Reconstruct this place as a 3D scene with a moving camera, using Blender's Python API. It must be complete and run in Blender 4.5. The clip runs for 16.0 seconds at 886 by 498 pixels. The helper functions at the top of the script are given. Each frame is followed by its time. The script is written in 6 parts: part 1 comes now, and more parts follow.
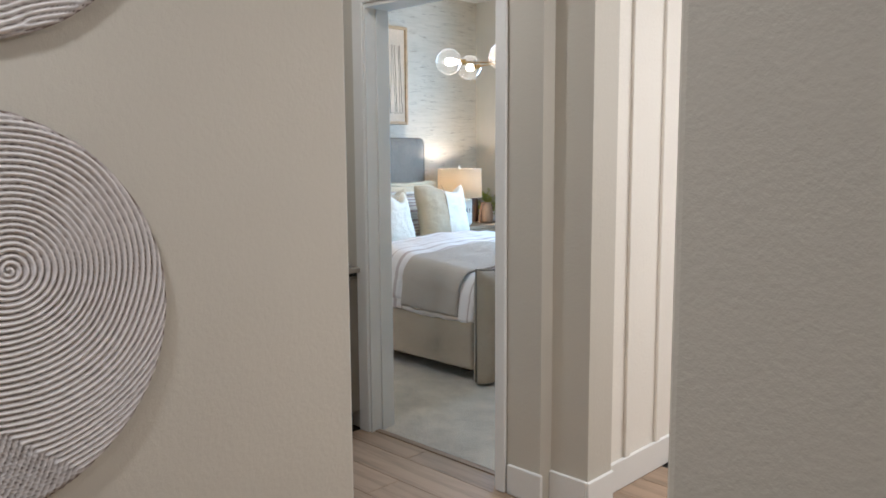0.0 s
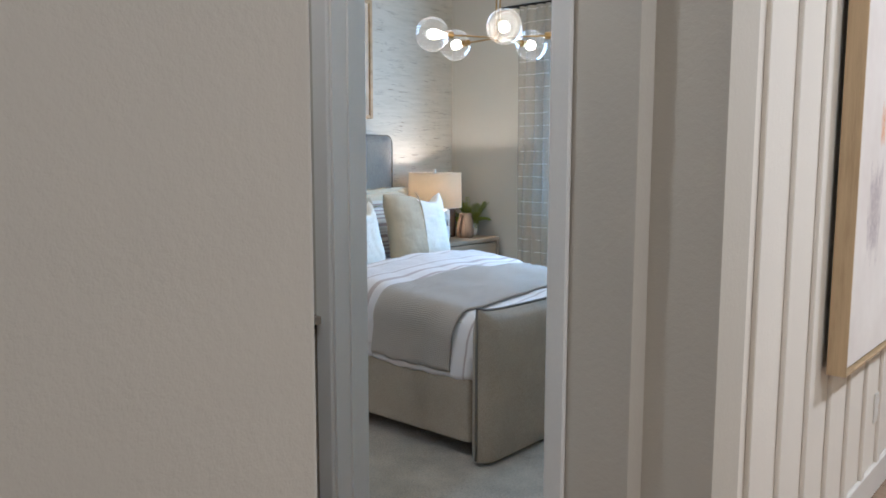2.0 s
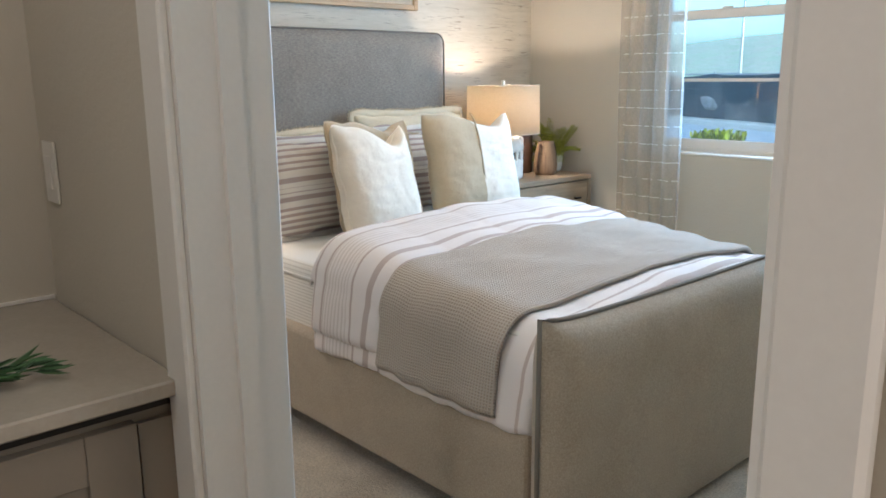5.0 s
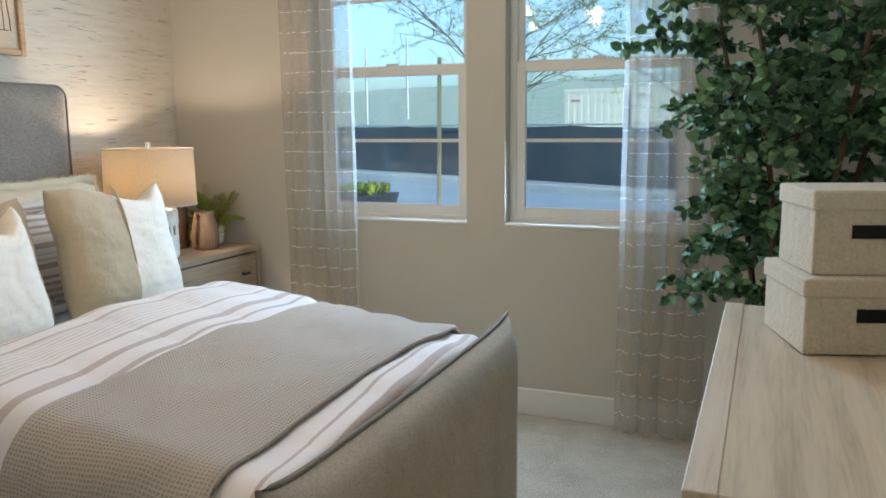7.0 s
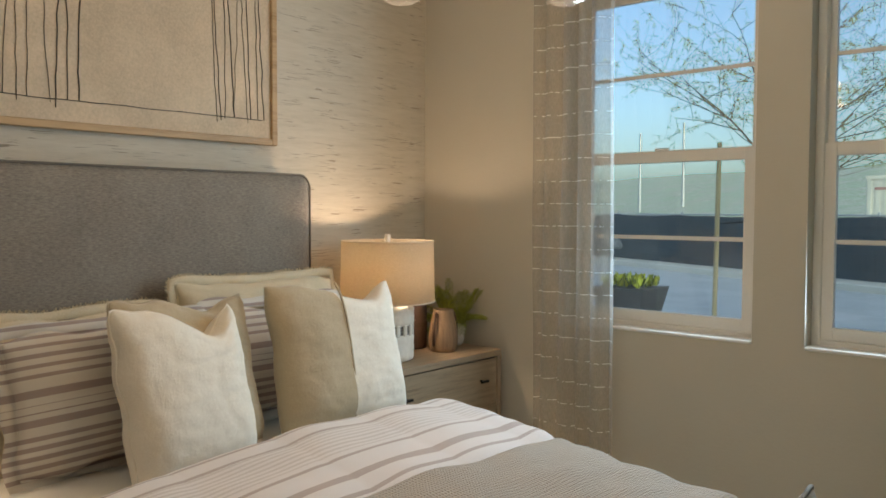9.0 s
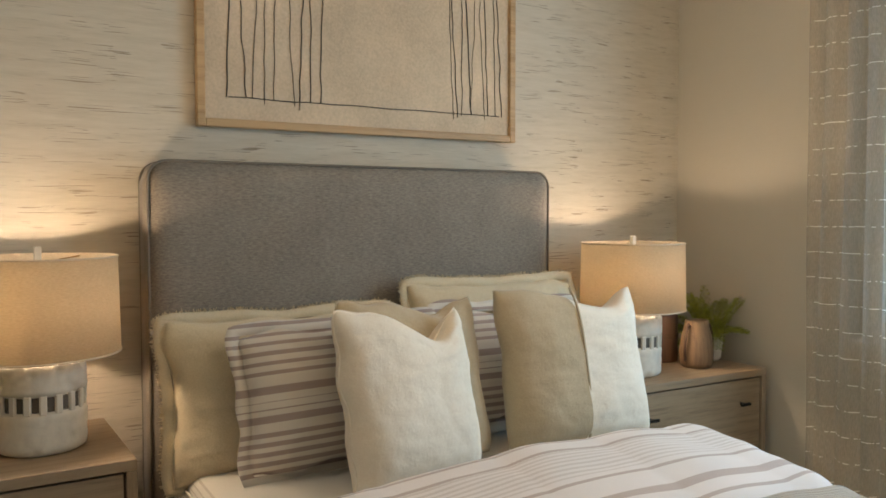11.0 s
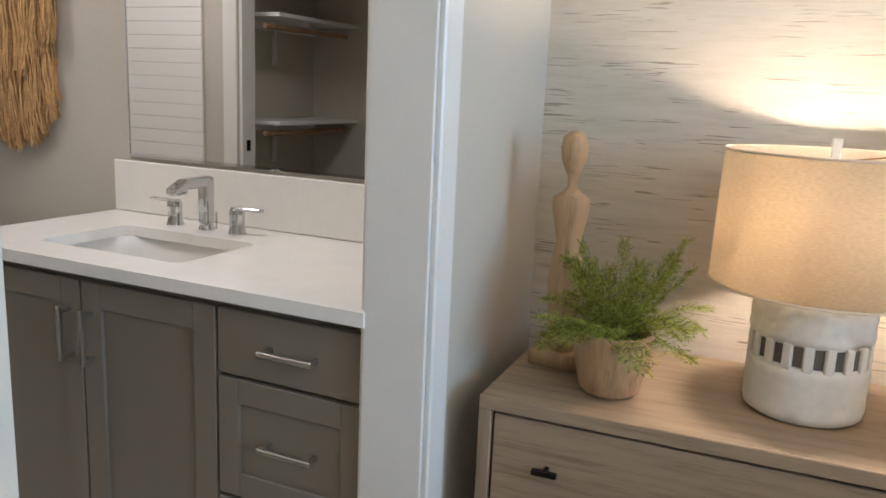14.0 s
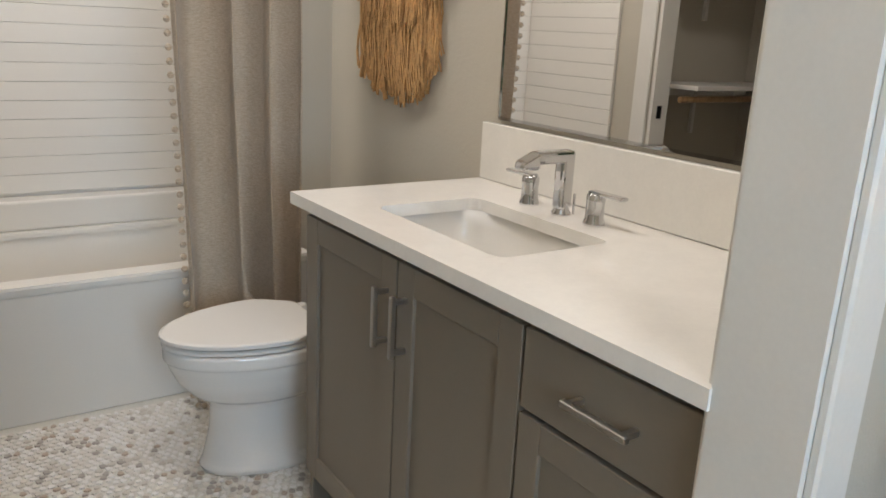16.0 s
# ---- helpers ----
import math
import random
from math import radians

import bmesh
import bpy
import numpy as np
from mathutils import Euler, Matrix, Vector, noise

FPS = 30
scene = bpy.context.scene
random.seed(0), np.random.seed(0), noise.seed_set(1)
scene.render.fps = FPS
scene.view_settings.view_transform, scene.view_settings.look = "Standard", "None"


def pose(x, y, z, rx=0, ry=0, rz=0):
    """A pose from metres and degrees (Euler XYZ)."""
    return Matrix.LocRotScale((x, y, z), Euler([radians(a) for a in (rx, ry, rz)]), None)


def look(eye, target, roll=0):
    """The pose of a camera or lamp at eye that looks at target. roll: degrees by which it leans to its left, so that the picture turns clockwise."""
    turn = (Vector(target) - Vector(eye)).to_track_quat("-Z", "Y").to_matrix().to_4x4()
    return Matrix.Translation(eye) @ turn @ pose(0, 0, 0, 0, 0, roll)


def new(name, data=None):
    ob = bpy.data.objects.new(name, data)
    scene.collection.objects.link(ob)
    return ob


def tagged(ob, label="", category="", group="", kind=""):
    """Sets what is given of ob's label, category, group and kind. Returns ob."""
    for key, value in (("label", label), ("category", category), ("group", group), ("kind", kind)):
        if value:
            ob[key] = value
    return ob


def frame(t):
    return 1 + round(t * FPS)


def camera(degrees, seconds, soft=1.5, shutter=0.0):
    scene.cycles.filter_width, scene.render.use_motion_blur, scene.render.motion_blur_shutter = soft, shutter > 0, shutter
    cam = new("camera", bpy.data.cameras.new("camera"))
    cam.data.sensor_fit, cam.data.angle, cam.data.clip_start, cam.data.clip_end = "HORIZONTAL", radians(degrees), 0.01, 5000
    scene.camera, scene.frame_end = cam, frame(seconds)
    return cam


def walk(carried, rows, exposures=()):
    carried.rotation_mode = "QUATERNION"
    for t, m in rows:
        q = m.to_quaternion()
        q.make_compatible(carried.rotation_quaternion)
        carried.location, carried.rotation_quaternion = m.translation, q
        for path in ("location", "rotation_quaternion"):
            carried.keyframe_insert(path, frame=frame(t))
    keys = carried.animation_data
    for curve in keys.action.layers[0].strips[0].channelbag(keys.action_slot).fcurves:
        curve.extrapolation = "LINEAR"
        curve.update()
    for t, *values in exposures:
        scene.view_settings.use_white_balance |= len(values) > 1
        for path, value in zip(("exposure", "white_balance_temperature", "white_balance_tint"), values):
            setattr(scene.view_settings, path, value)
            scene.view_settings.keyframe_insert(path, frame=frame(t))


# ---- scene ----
cam = camera(58.5, 16.0, soft=1.7)
PATH = [
    (0, (0.799, 1.488, 1.386), (-0.599, 2.896, 1.137), -0.4),
    (0.5, (0.496, 1.64, 1.381), (-0.908, 3.045, 1.143), -0.1),
    (1, (0.276, 1.789, 1.367), (-1.103, 3.219, 1.133), -0.3),
    (1.5, (0.049, 2.004, 1.358), (-1.277, 3.483, 1.126), -0.1),
    (2, (-0.185, 2.231, 1.354), (-1.487, 3.73, 1.116), 0.1),
    (2.5, (-0.36, 2.488, 1.334), (-1.697, 3.953, 1.078), 0.6),
    (3, (-0.52, 2.794, 1.309), (-1.997, 4.114, 1.032), 0.4),
    (3.2, (-0.564, 2.872, 1.294), (-2.1, 4.12, 1.005), 0.3),
    (5.3, (-1.165, 3.511, 1.263), (-2.56, 4.866, 0.798), -0.4),
    (5.5, (-1.234, 3.537, 1.267), (-2.526, 4.989, 0.797), -0.6),
    (6, (-1.386, 3.557, 1.276), (-2.411, 5.212, 0.818), -0.6),
    (6.5, (-1.434, 3.628, 1.285), (-2.256, 5.406, 0.88), -0.6),
    (7, (-1.475, 3.777, 1.31), (-2.223, 5.606, 1.001), -0.5),
    (7.5, (-1.53, 3.893, 1.325), (-2.342, 5.705, 1.087), -0.3),
    (8, (-1.639, 4.061, 1.345), (-2.592, 5.809, 1.154), -0.2),
    (8.5, (-1.697, 4.157, 1.341), (-2.834, 5.797, 1.203), 0.1),
    (9, (-1.679, 4.256, 1.339), (-3.003, 5.752, 1.246), 0.2),
    (9.2, (-1.651, 4.29, 1.342), (-3.042, 5.725, 1.27), 0.3),
    (11.3, (-1.839, 4.453, 1.321), (-3.612, 5.371, 1.203), 0.2),
    (11.5, (-1.871, 4.466, 1.318), (-3.676, 5.317, 1.176), 0.5),
    (12, (-1.99, 4.551, 1.313), (-3.897, 5.127, 1.127), 1.2),
    (12.5, (-2.09, 4.615, 1.312), (-4.07, 4.782, 1.079), 1.6),
    (13, (-2.197, 4.594, 1.307), (-4.165, 4.39, 1.017), 2.1),
    (13.5, (-2.343, 4.553, 1.297), (-4.242, 4.018, 0.971), 2.3),
    (14, (-2.459, 4.521, 1.303), (-4.239, 3.7, 0.908), 2.5),
    (14.5, (-2.6, 4.504, 1.302), (-4.237, 3.445, 0.853), 2.7),
    (15, (-2.736, 4.503, 1.292), (-4.216, 3.25, 0.803), 3.1),
    (15.5, (-2.83, 4.438, 1.284), (-4.126, 3.007, 0.761), 3.0),
    (16, (-2.933, 4.327, 1.286), (-4.025, 2.738, 0.754), 2.9),
]
# stops, white balance kelvin and tint: cool in the hall, warm once the bed lamps dominate
LIGHT = [(0.0, -0.7, 5150, 10), (1.5, -1.05, 5050, 10), (3.2, -0.82, 4800, 11), (5.3, -0.72, 5800, 13), (7.0, -1.1, 6050, 13), (8.5, -1.52, 6900, 15), (9.2, -1.58, 7300, 15), (11.5, -1.42, 6850, 13), (13.0, -0.85, 6050, 14), (14.5, -0.55, 5700, 14), (16.0, -0.5, 6150, 13)]
walk(cam, [(t, look(eye, target, roll)) for t, eye, target, roll in PATH], LIGHT)

# ---- world and lights ----
world = bpy.data.worlds.new("sky")
scene.world = world
world.use_nodes = True
wn = world.node_tree
sky = wn.nodes.new("ShaderNodeTexSky")
sky.sky_type, sky.sun_disc = "NISHITA", False
sky.sun_elevation, sky.sun_rotation, sky.air_density, sky.dust_density = radians(30), radians(120), 1.0, 3.0
sky.ozone_density = 1.0
dusk = wn.nodes.new("ShaderNodeMix")
dusk.data_type, dusk.blend_type = "RGBA", "MULTIPLY"
dusk.inputs[0].default_value, dusk.inputs[7].default_value = 1.0, (0.58, 0.86, 1.0, 1)
wn.links.new(sky.outputs[0], dusk.inputs[6])
wn.links.new(dusk.outputs[2], wn.nodes["Background"].inputs[0])
wn.nodes["Background"].inputs[1].default_value = 0.72
sun = new("sun", bpy.data.lights.new("sun", "SUN"))
sun.data.energy, sun.data.angle, sun.data.color = 2.0, radians(20), (0.54, 0.84, 1)
sun.rotation_euler = (radians(60), 0, radians(120 + 180))


def area_lamp(name, m, w, h, power, colour):
    ob = new(name, bpy.data.lights.new(name, "AREA"))
    ob.data.shape, ob.data.size, ob.data.size_y, ob.data.energy, ob.data.color = "RECTANGLE", w, h, power, colour
    ob.matrix_world = m
    return ob


def point_lamp(name, x, y, z, power, colour, size=0.03):
    ob = new(name, bpy.data.lights.new(name, "POINT"))
    ob.location, ob.data.energy, ob.data.color, ob.data.shadow_soft_size = (x, y, z), power, colour, size
    return ob


WARM, WARMER, DAY, SOFT_WHITE = (1, 0.72, 0.44), (1, 0.79, 0.58), (0.50, 0.76, 1), (1, 0.89, 0.76)
for wx in (-2.965, -2.315):
    area_lamp("window_daylight", look((wx, 7.118, 1.56), (wx, 4.4, 1.40)), 0.43, 1.22, 47, DAY)
for lx, ly, power in ((0.55, 3.9, 50), (0.6, 5.8, 92), (0.9, 0.4, 20), (-0.4, 1.3, 33), (-1.6, 3.1, 16)):
    area_lamp("downlight_glow", look((lx, ly, 2.70), (lx, ly, 0)), 0.13, 0.13, power, SOFT_WHITE)
for ly, power in ((3.0, 18), (1.6, 21)):
    area_lamp("bath_light_glow", look((-3.6 if ly > 2 else -3.4, ly, 2.70), (-3.6, ly, 0)), 0.3, 0.3, power, (1, 0.93, 0.84))


# ---- materials ----
def srgb(h):
    c = [int(h[i:i + 2], 16) / 255 for i in (0, 2, 4)]
    return tuple(v / 12.92 if v < 0.04045 else ((v + 0.055) / 1.055) ** 2.4 for v in c)


class Nodes:
    """A small shorthand over a material's node tree."""

    def __init__(self, name, colour, rough=0.5, metal=0.0):
        self.mat = bpy.data.materials.new(name)
        self.mat.use_nodes = True
        self.tree = self.mat.node_tree
        self.bsdf = self.tree.nodes["Principled BSDF"]
        self.bsdf.inputs["Base Color"].default_value = (*colour, 1)
        self.bsdf.inputs["Roughness"].default_value = rough
        self.bsdf.inputs["Metallic"].default_value = metal
        self.coords = self.add("ShaderNodeTexCoord").outputs["Object"]

    def add(self, kind, **values):
        node = self.tree.nodes.new(kind)
        for key, value in values.items():
            setattr(node, key, value)
        return node

    def link(self, a, b):
        self.tree.links.new(a, b)

    def mapped(self, scale, turn=(0, 0, 0)):
        node = self.add("ShaderNodeMapping")
        self.link(self.coords, node.inputs[0])
        node.inputs["Scale"].default_value = scale
        node.inputs["Rotation"].default_value = turn
        return node.outputs[0]

    def noise(self, scale, detail=4, rough=0.6, vector=None):
        node = self.add("ShaderNodeTexNoise")
        node.inputs["Scale"].default_value, node.inputs["Detail"].default_value, node.inputs["Roughness"].default_value = scale, detail, rough
        self.link(vector or self.coords, node.inputs["Vector"])
        return node.outputs[0]

    def math(self, op, a, b=0.0, c=0.0):
        node = self.add("ShaderNodeMath", operation=op)
        for n, v in enumerate((a, b, c)):
            if isinstance(v, (int, float)):
                node.inputs[n].default_value = v
            else:
                self.link(v, node.inputs[n])
        return node.outputs[0]

    def axis(self, n, vector=None):
        node = self.add("ShaderNodeSeparateXYZ")
        self.link(vector or self.coords, node.inputs[0])
        return node.outputs[n]

    def ramp(self, value, stops, constant=False):
        node = self.add("ShaderNodeValToRGB")
        node.color_ramp.interpolation = "CONSTANT" if constant else "LINEAR"
        el = node.color_ramp.elements
        while len(el) < len(stops):
            el.new(0.5)
        for e, (at, col) in zip(el, stops):
            e.position, e.color = at, (*(col if isinstance(col, tuple) else (col,) * 3), 1)
        self.link(value, node.inputs[0])
        return node.outputs[0]

    def mix(self, factor, a, b, kind="MIX"):
        node = self.add("ShaderNodeMix", data_type="RGBA", blend_type=kind)
        for socket, v in ((node.inputs[0], factor), (node.inputs[6], a), (node.inputs[7], b)):
            if isinstance(v, (int, float)):
                socket.default_value = v
            elif isinstance(v, tuple):
                socket.default_value = (*v, 1)
            else:
                self.link(v, socket)
        return node.outputs[2]

    def colour(self, socket):
        self.link(socket, self.bsdf.inputs["Base Color"])

    def bump(self, height, strength=0.2, distance=0.002):
        node = self.add("ShaderNodeBump")
        node.inputs["Strength"].default_value, node.inputs["Distance"].default_value = strength, distance
        self.link(height, node.inputs["Height"])
        self.link(node.outputs[0], self.bsdf.inputs["Normal"])

    def random(self):
        return self.add("ShaderNodeObjectInfo").outputs["Random"]


def plain(name, colour, rough=0.5, metal=0.0, var=0.06, coarse=3.0, fine=120.0, relief=0.1, spread=0.0):
    """A painted or moulded surface: faint stains at one scale, fine grain at another; spread varies it from piece to piece."""
    m = Nodes(name, colour, rough, metal)
    n = m.math("ADD", m.math("MULTIPLY", m.noise(coarse), 0.6), m.math("MULTIPLY", m.noise(fine), 0.4))
    dark, light = tuple(c * (1 - 2 * var) for c in colour), tuple(min(1, c * (1 + 2 * var)) for c in colour)
    c = m.ramp(n, [(0.3, dark), (0.7, light)])
    if spread:
        c = m.mix(m.math("MULTIPLY", m.random(), spread), c, tuple(v * 0.45 for v in colour))
    m.colour(c)
    if relief:
        m.bump(m.noise(fine, 3), relief, 0.001)
    return m.mat


def wood(name, dark, light, axis=0, rough=0.5, grain=26.0, spread=0.0, relief=0.12):
    m = Nodes(name, light, rough)
    scale = [grain] * 3
    scale[axis] = grain * 0.06
    v = m.mapped(tuple(scale))
    n = m.noise(1.0, 8, 0.65, v)
    fine = m.noise(6.0, 3, 0.6, v)
    c = m.ramp(m.math("ADD", m.math("MULTIPLY", n, 0.75), m.math("MULTIPLY", fine, 0.25)), [(0.33, dark), (0.52, light), (0.72, tuple(min(1, x * 1.15) for x in light))])
    c = m.mix(m.math("MULTIPLY", m.noise(2.2), 0.3), c, dark)
    if spread:
        c = m.mix(m.math("MULTIPLY", m.random(), spread), c, dark)
    m.colour(c)
    m.bump(fine, relief, 0.001)
    return m.mat


def weave(name, dark, light, size=0.0025, rough=0.9, relief=0.5, slub=(1, 1, 1)):
    """Woven cloth: crossed threads with slubs."""
    m = Nodes(name, light, rough)
    v = m.mapped(slub)
    n = m.noise(1 / size / 1.4, 4, 0.75, v)
    big = m.noise(5.0, 3)
    m.colour(m.ramp(m.math("ADD", m.math("MULTIPLY", n, 0.8), m.math("MULTIPLY", big, 0.2)), [(0.35, dark), (0.65, light)]))
    waves = None
    for n_axis in range(3):
        w = m.math("SINE", m.math("MULTIPLY", m.axis(n_axis), 6.283 / size))
        waves = w if waves is None else m.math("ADD", waves, w)
    m.bump(m.math("ADD", m.math("ADD", m.math("MULTIPLY", waves, 0.04), m.math("MULTIPLY", n, 0.5)), m.math("MULTIPLY", m.noise(16, 4, 0.65), 5.0)), relief, 0.0012)
    m.bsdf.inputs["Sheen Weight"].default_value = 0.15
    return m.mat


def striped(name, ground, bands, axis, period, rough=0.9, thin=None):
    """Cloth with bands along one axis; bands are (start, end, colour) as shares of the period."""
    m = Nodes(name, ground, rough)
    u = m.math("FRACT", m.math("DIVIDE", m.axis(axis), period))
    stops = [(0.0, ground)]
    for a, b, col in bands:
        stops += [(a, col), (b, ground)]
    c = m.ramp(u, stops, True)
    c = m.mix(m.math("MULTIPLY", m.noise(220, 3), 0.22), c, tuple(v * 0.55 for v in ground))
    m.colour(c)
    m.bump(m.noise(400, 3), 0.25, 0.001)
    m.bsdf.inputs["Sheen Weight"].default_value = 0.1
    return m.mat


def glow(name, colour, strength):
    m = bpy.data.materials.new(name)
    m.use_nodes = True
    b = m.node_tree.nodes["Principled BSDF"]
    b.inputs["Base Color"].default_value = (*colour, 1)
    b.inputs["Emission Color"].default_value = (*colour, 1)
    b.inputs["Emission Strength"].default_value = strength
    return m


def glassy(name, rough=0.0, tint=(1, 1, 1), ior=1.45, thin=True, milk=0.0):
    """Thin clear panes let light straight through; solid glass bends it."""
    m = Nodes(name, tint, rough)
    if not thin:
        m.bsdf.inputs["Transmission Weight"].default_value = 1
        m.bsdf.inputs["IOR"].default_value = ior
        return m.mat
    out = m.tree.nodes["Material Output"]
    clear, gloss, mixed, facing = m.add("ShaderNodeBsdfTransparent"), m.add("ShaderNodeBsdfGlossy"), m.add("ShaderNodeMixShader"), m.add("ShaderNodeLayerWeight")
    clear.inputs[0].default_value = (*tint, 1)
    gloss.inputs["Roughness"].default_value = rough
    m.link(m.math("ADD", m.math("MULTIPLY", m.math("POWER", facing.outputs["Facing"], 3.0), 0.75), 0.05), mixed.inputs[0])
    m.link(clear.outputs[0], mixed.inputs[1])
    m.link(gloss.outputs[0], mixed.inputs[2])
    if milk:
        body, both = m.add("ShaderNodeBsdfTranslucent"), m.add("ShaderNodeMixShader")
        m.link(m.math("ADD", m.math("MULTIPLY", m.math("POWER", facing.outputs["Facing"], 2.0), milk * 3), milk), both.inputs[0])
        m.link(mixed.outputs[0], both.inputs[1])
        m.link(body.outputs[0], both.inputs[2])
        mixed = both
    m.link(mixed.outputs[0], out.inputs["Surface"])
    return m.mat


def sheer(name, colour, open_share, step=0.092):
    """Gauzy curtain with rows of little woven dashes; pale where light comes through it."""
    m = Nodes(name, colour, 0.9)
    out = m.tree.nodes["Material Output"]
    clear, thin, body, mixed, both = m.add("ShaderNodeBsdfTransparent"), m.add("ShaderNodeBsdfTranslucent"), m.add("ShaderNodeBsdfDiffuse"), m.add("ShaderNodeMixShader"), m.add("ShaderNodeMixShader")
    row = m.math("LESS_THAN", m.math("FRACT", m.math("DIVIDE", m.math("ADD", m.axis(2), m.math("MULTIPLY", m.noise(9), 0.012)), step)), 0.032)
    dash = m.math("GREATER_THAN", m.noise(55, 1), 0.48)
    mark = m.math("MULTIPLY", row, dash)
    thread = m.noise(1.0, 2, 0.6, m.mapped((420, 420, 60)))
    c = m.mix(mark, m.mix(thread, tuple(v * 0.8 for v in colour), colour), (0.85, 0.82, 0.77))
    m.link(m.mix(0.6, c, (0.9, 0.9, 0.9)), thin.inputs[0])
    m.link(c, body.inputs[0])
    both.inputs[0].default_value = 0.55
    m.link(body.outputs[0], both.inputs[1])
    m.link(thin.outputs[0], both.inputs[2])
    cover = m.math("ADD", 1 - open_share, m.math("MULTIPLY", m.math("SUBTRACT", thread, 0.5), 0.3))
    m.link(m.math("ADD", cover, m.math("MULTIPLY", mark, open_share * 0.8)), mixed.inputs[0])
    m.link(clear.outputs[0], mixed.inputs[1])
    m.link(both.outputs[0], mixed.inputs[2])
    m.link(mixed.outputs[0], out.inputs["Surface"])
    return m.mat


def orange_peel(name, colour):
    """Drywall with a rolled, slightly pebbled coat."""
    m = Nodes(name, colour, 0.75)
    m.colour(m.ramp(m.noise(1.5, 5), [(0.3, tuple(c * 0.95 for c in colour)), (0.7, colour)]))
    m.bump(m.math("ADD", m.noise(62, 3, 0.6), m.math("MULTIPLY", m.noise(210, 2), 0.35)), 0.42, 0.003)
    return m.mat


def grasscloth(name):
    """Pale wallpaper with short darker horizontal flecks."""
    base = srgb("c9bfad")
    m = Nodes(name, base, 0.8)
    bend = m.math("MULTIPLY", m.noise(3.0, 3), 0.010)
    along_z = m.math("ADD", m.axis(2), bend)
    flat = m.add("ShaderNodeCombineXYZ")
    m.link(m.axis(1), flat.inputs[1])
    m.link(along_z, flat.inputs[2])

    def stretched(y, z):
        node = m.add("ShaderNodeMapping")
        m.link(flat.outputs[0], node.inputs[0])
        node.inputs["Scale"].default_value = (1, y, z)
        return node.outputs[0]
    fleck = m.noise(1.0, 1.0, 0.4, stretched(8.0, 340))
    place = m.noise(1.0, 2, 0.5, stretched(5.0, 30))
    mark = m.math("MULTIPLY", m.ramp(fleck, [(0.60, 0.0), (0.62, 1.0)]), m.ramp(place, [(0.535, 0.0), (0.565, 1.0)]))
    soft = m.noise(1.0, 5, 0.7, stretched(4, 42))
    thread = m.noise(1.0, 3, 0.6, stretched(14, 420))
    c = m.ramp(m.math("ADD", m.math("MULTIPLY", soft, 0.7), m.math("MULTIPLY", thread, 0.3)), [(0.32, srgb("bbb19d")), (0.5, base), (0.7, srgb("d2c9b8"))])
    m.colour(m.mix(m.math("MULTIPLY", mark, m.ramp(m.noise(4.0), [(0.35, 0.4), (0.6, 0.85)])), c, srgb("7d6f5c")))
    m.bump(m.math("ADD", m.math("ADD", soft, m.math("MULTIPLY", thread, 0.4)), m.math("MULTIPLY", mark, 0.5)), 0.25, 0.003)
    return m.mat


def carpet_mat(name):
    m = Nodes(name, srgb("c3b8a6"), 1.0)
    n = m.noise(120, 4, 0.85)
    big = m.noise(6, 4)
    m.colour(m.ramp(m.math("ADD", m.math("MULTIPLY", n, 0.7), m.math("MULTIPLY", big, 0.3)), [(0.36, srgb("94866f")), (0.60, srgb("d9ccb6"))]))
    m.bump(m.math("ADD", n, m.math("MULTIPLY", m.noise(60, 3), 0.8)), 0.9, 0.006)
    m.bsdf.inputs["Sheen Weight"].default_value = 0.3
    return m.mat


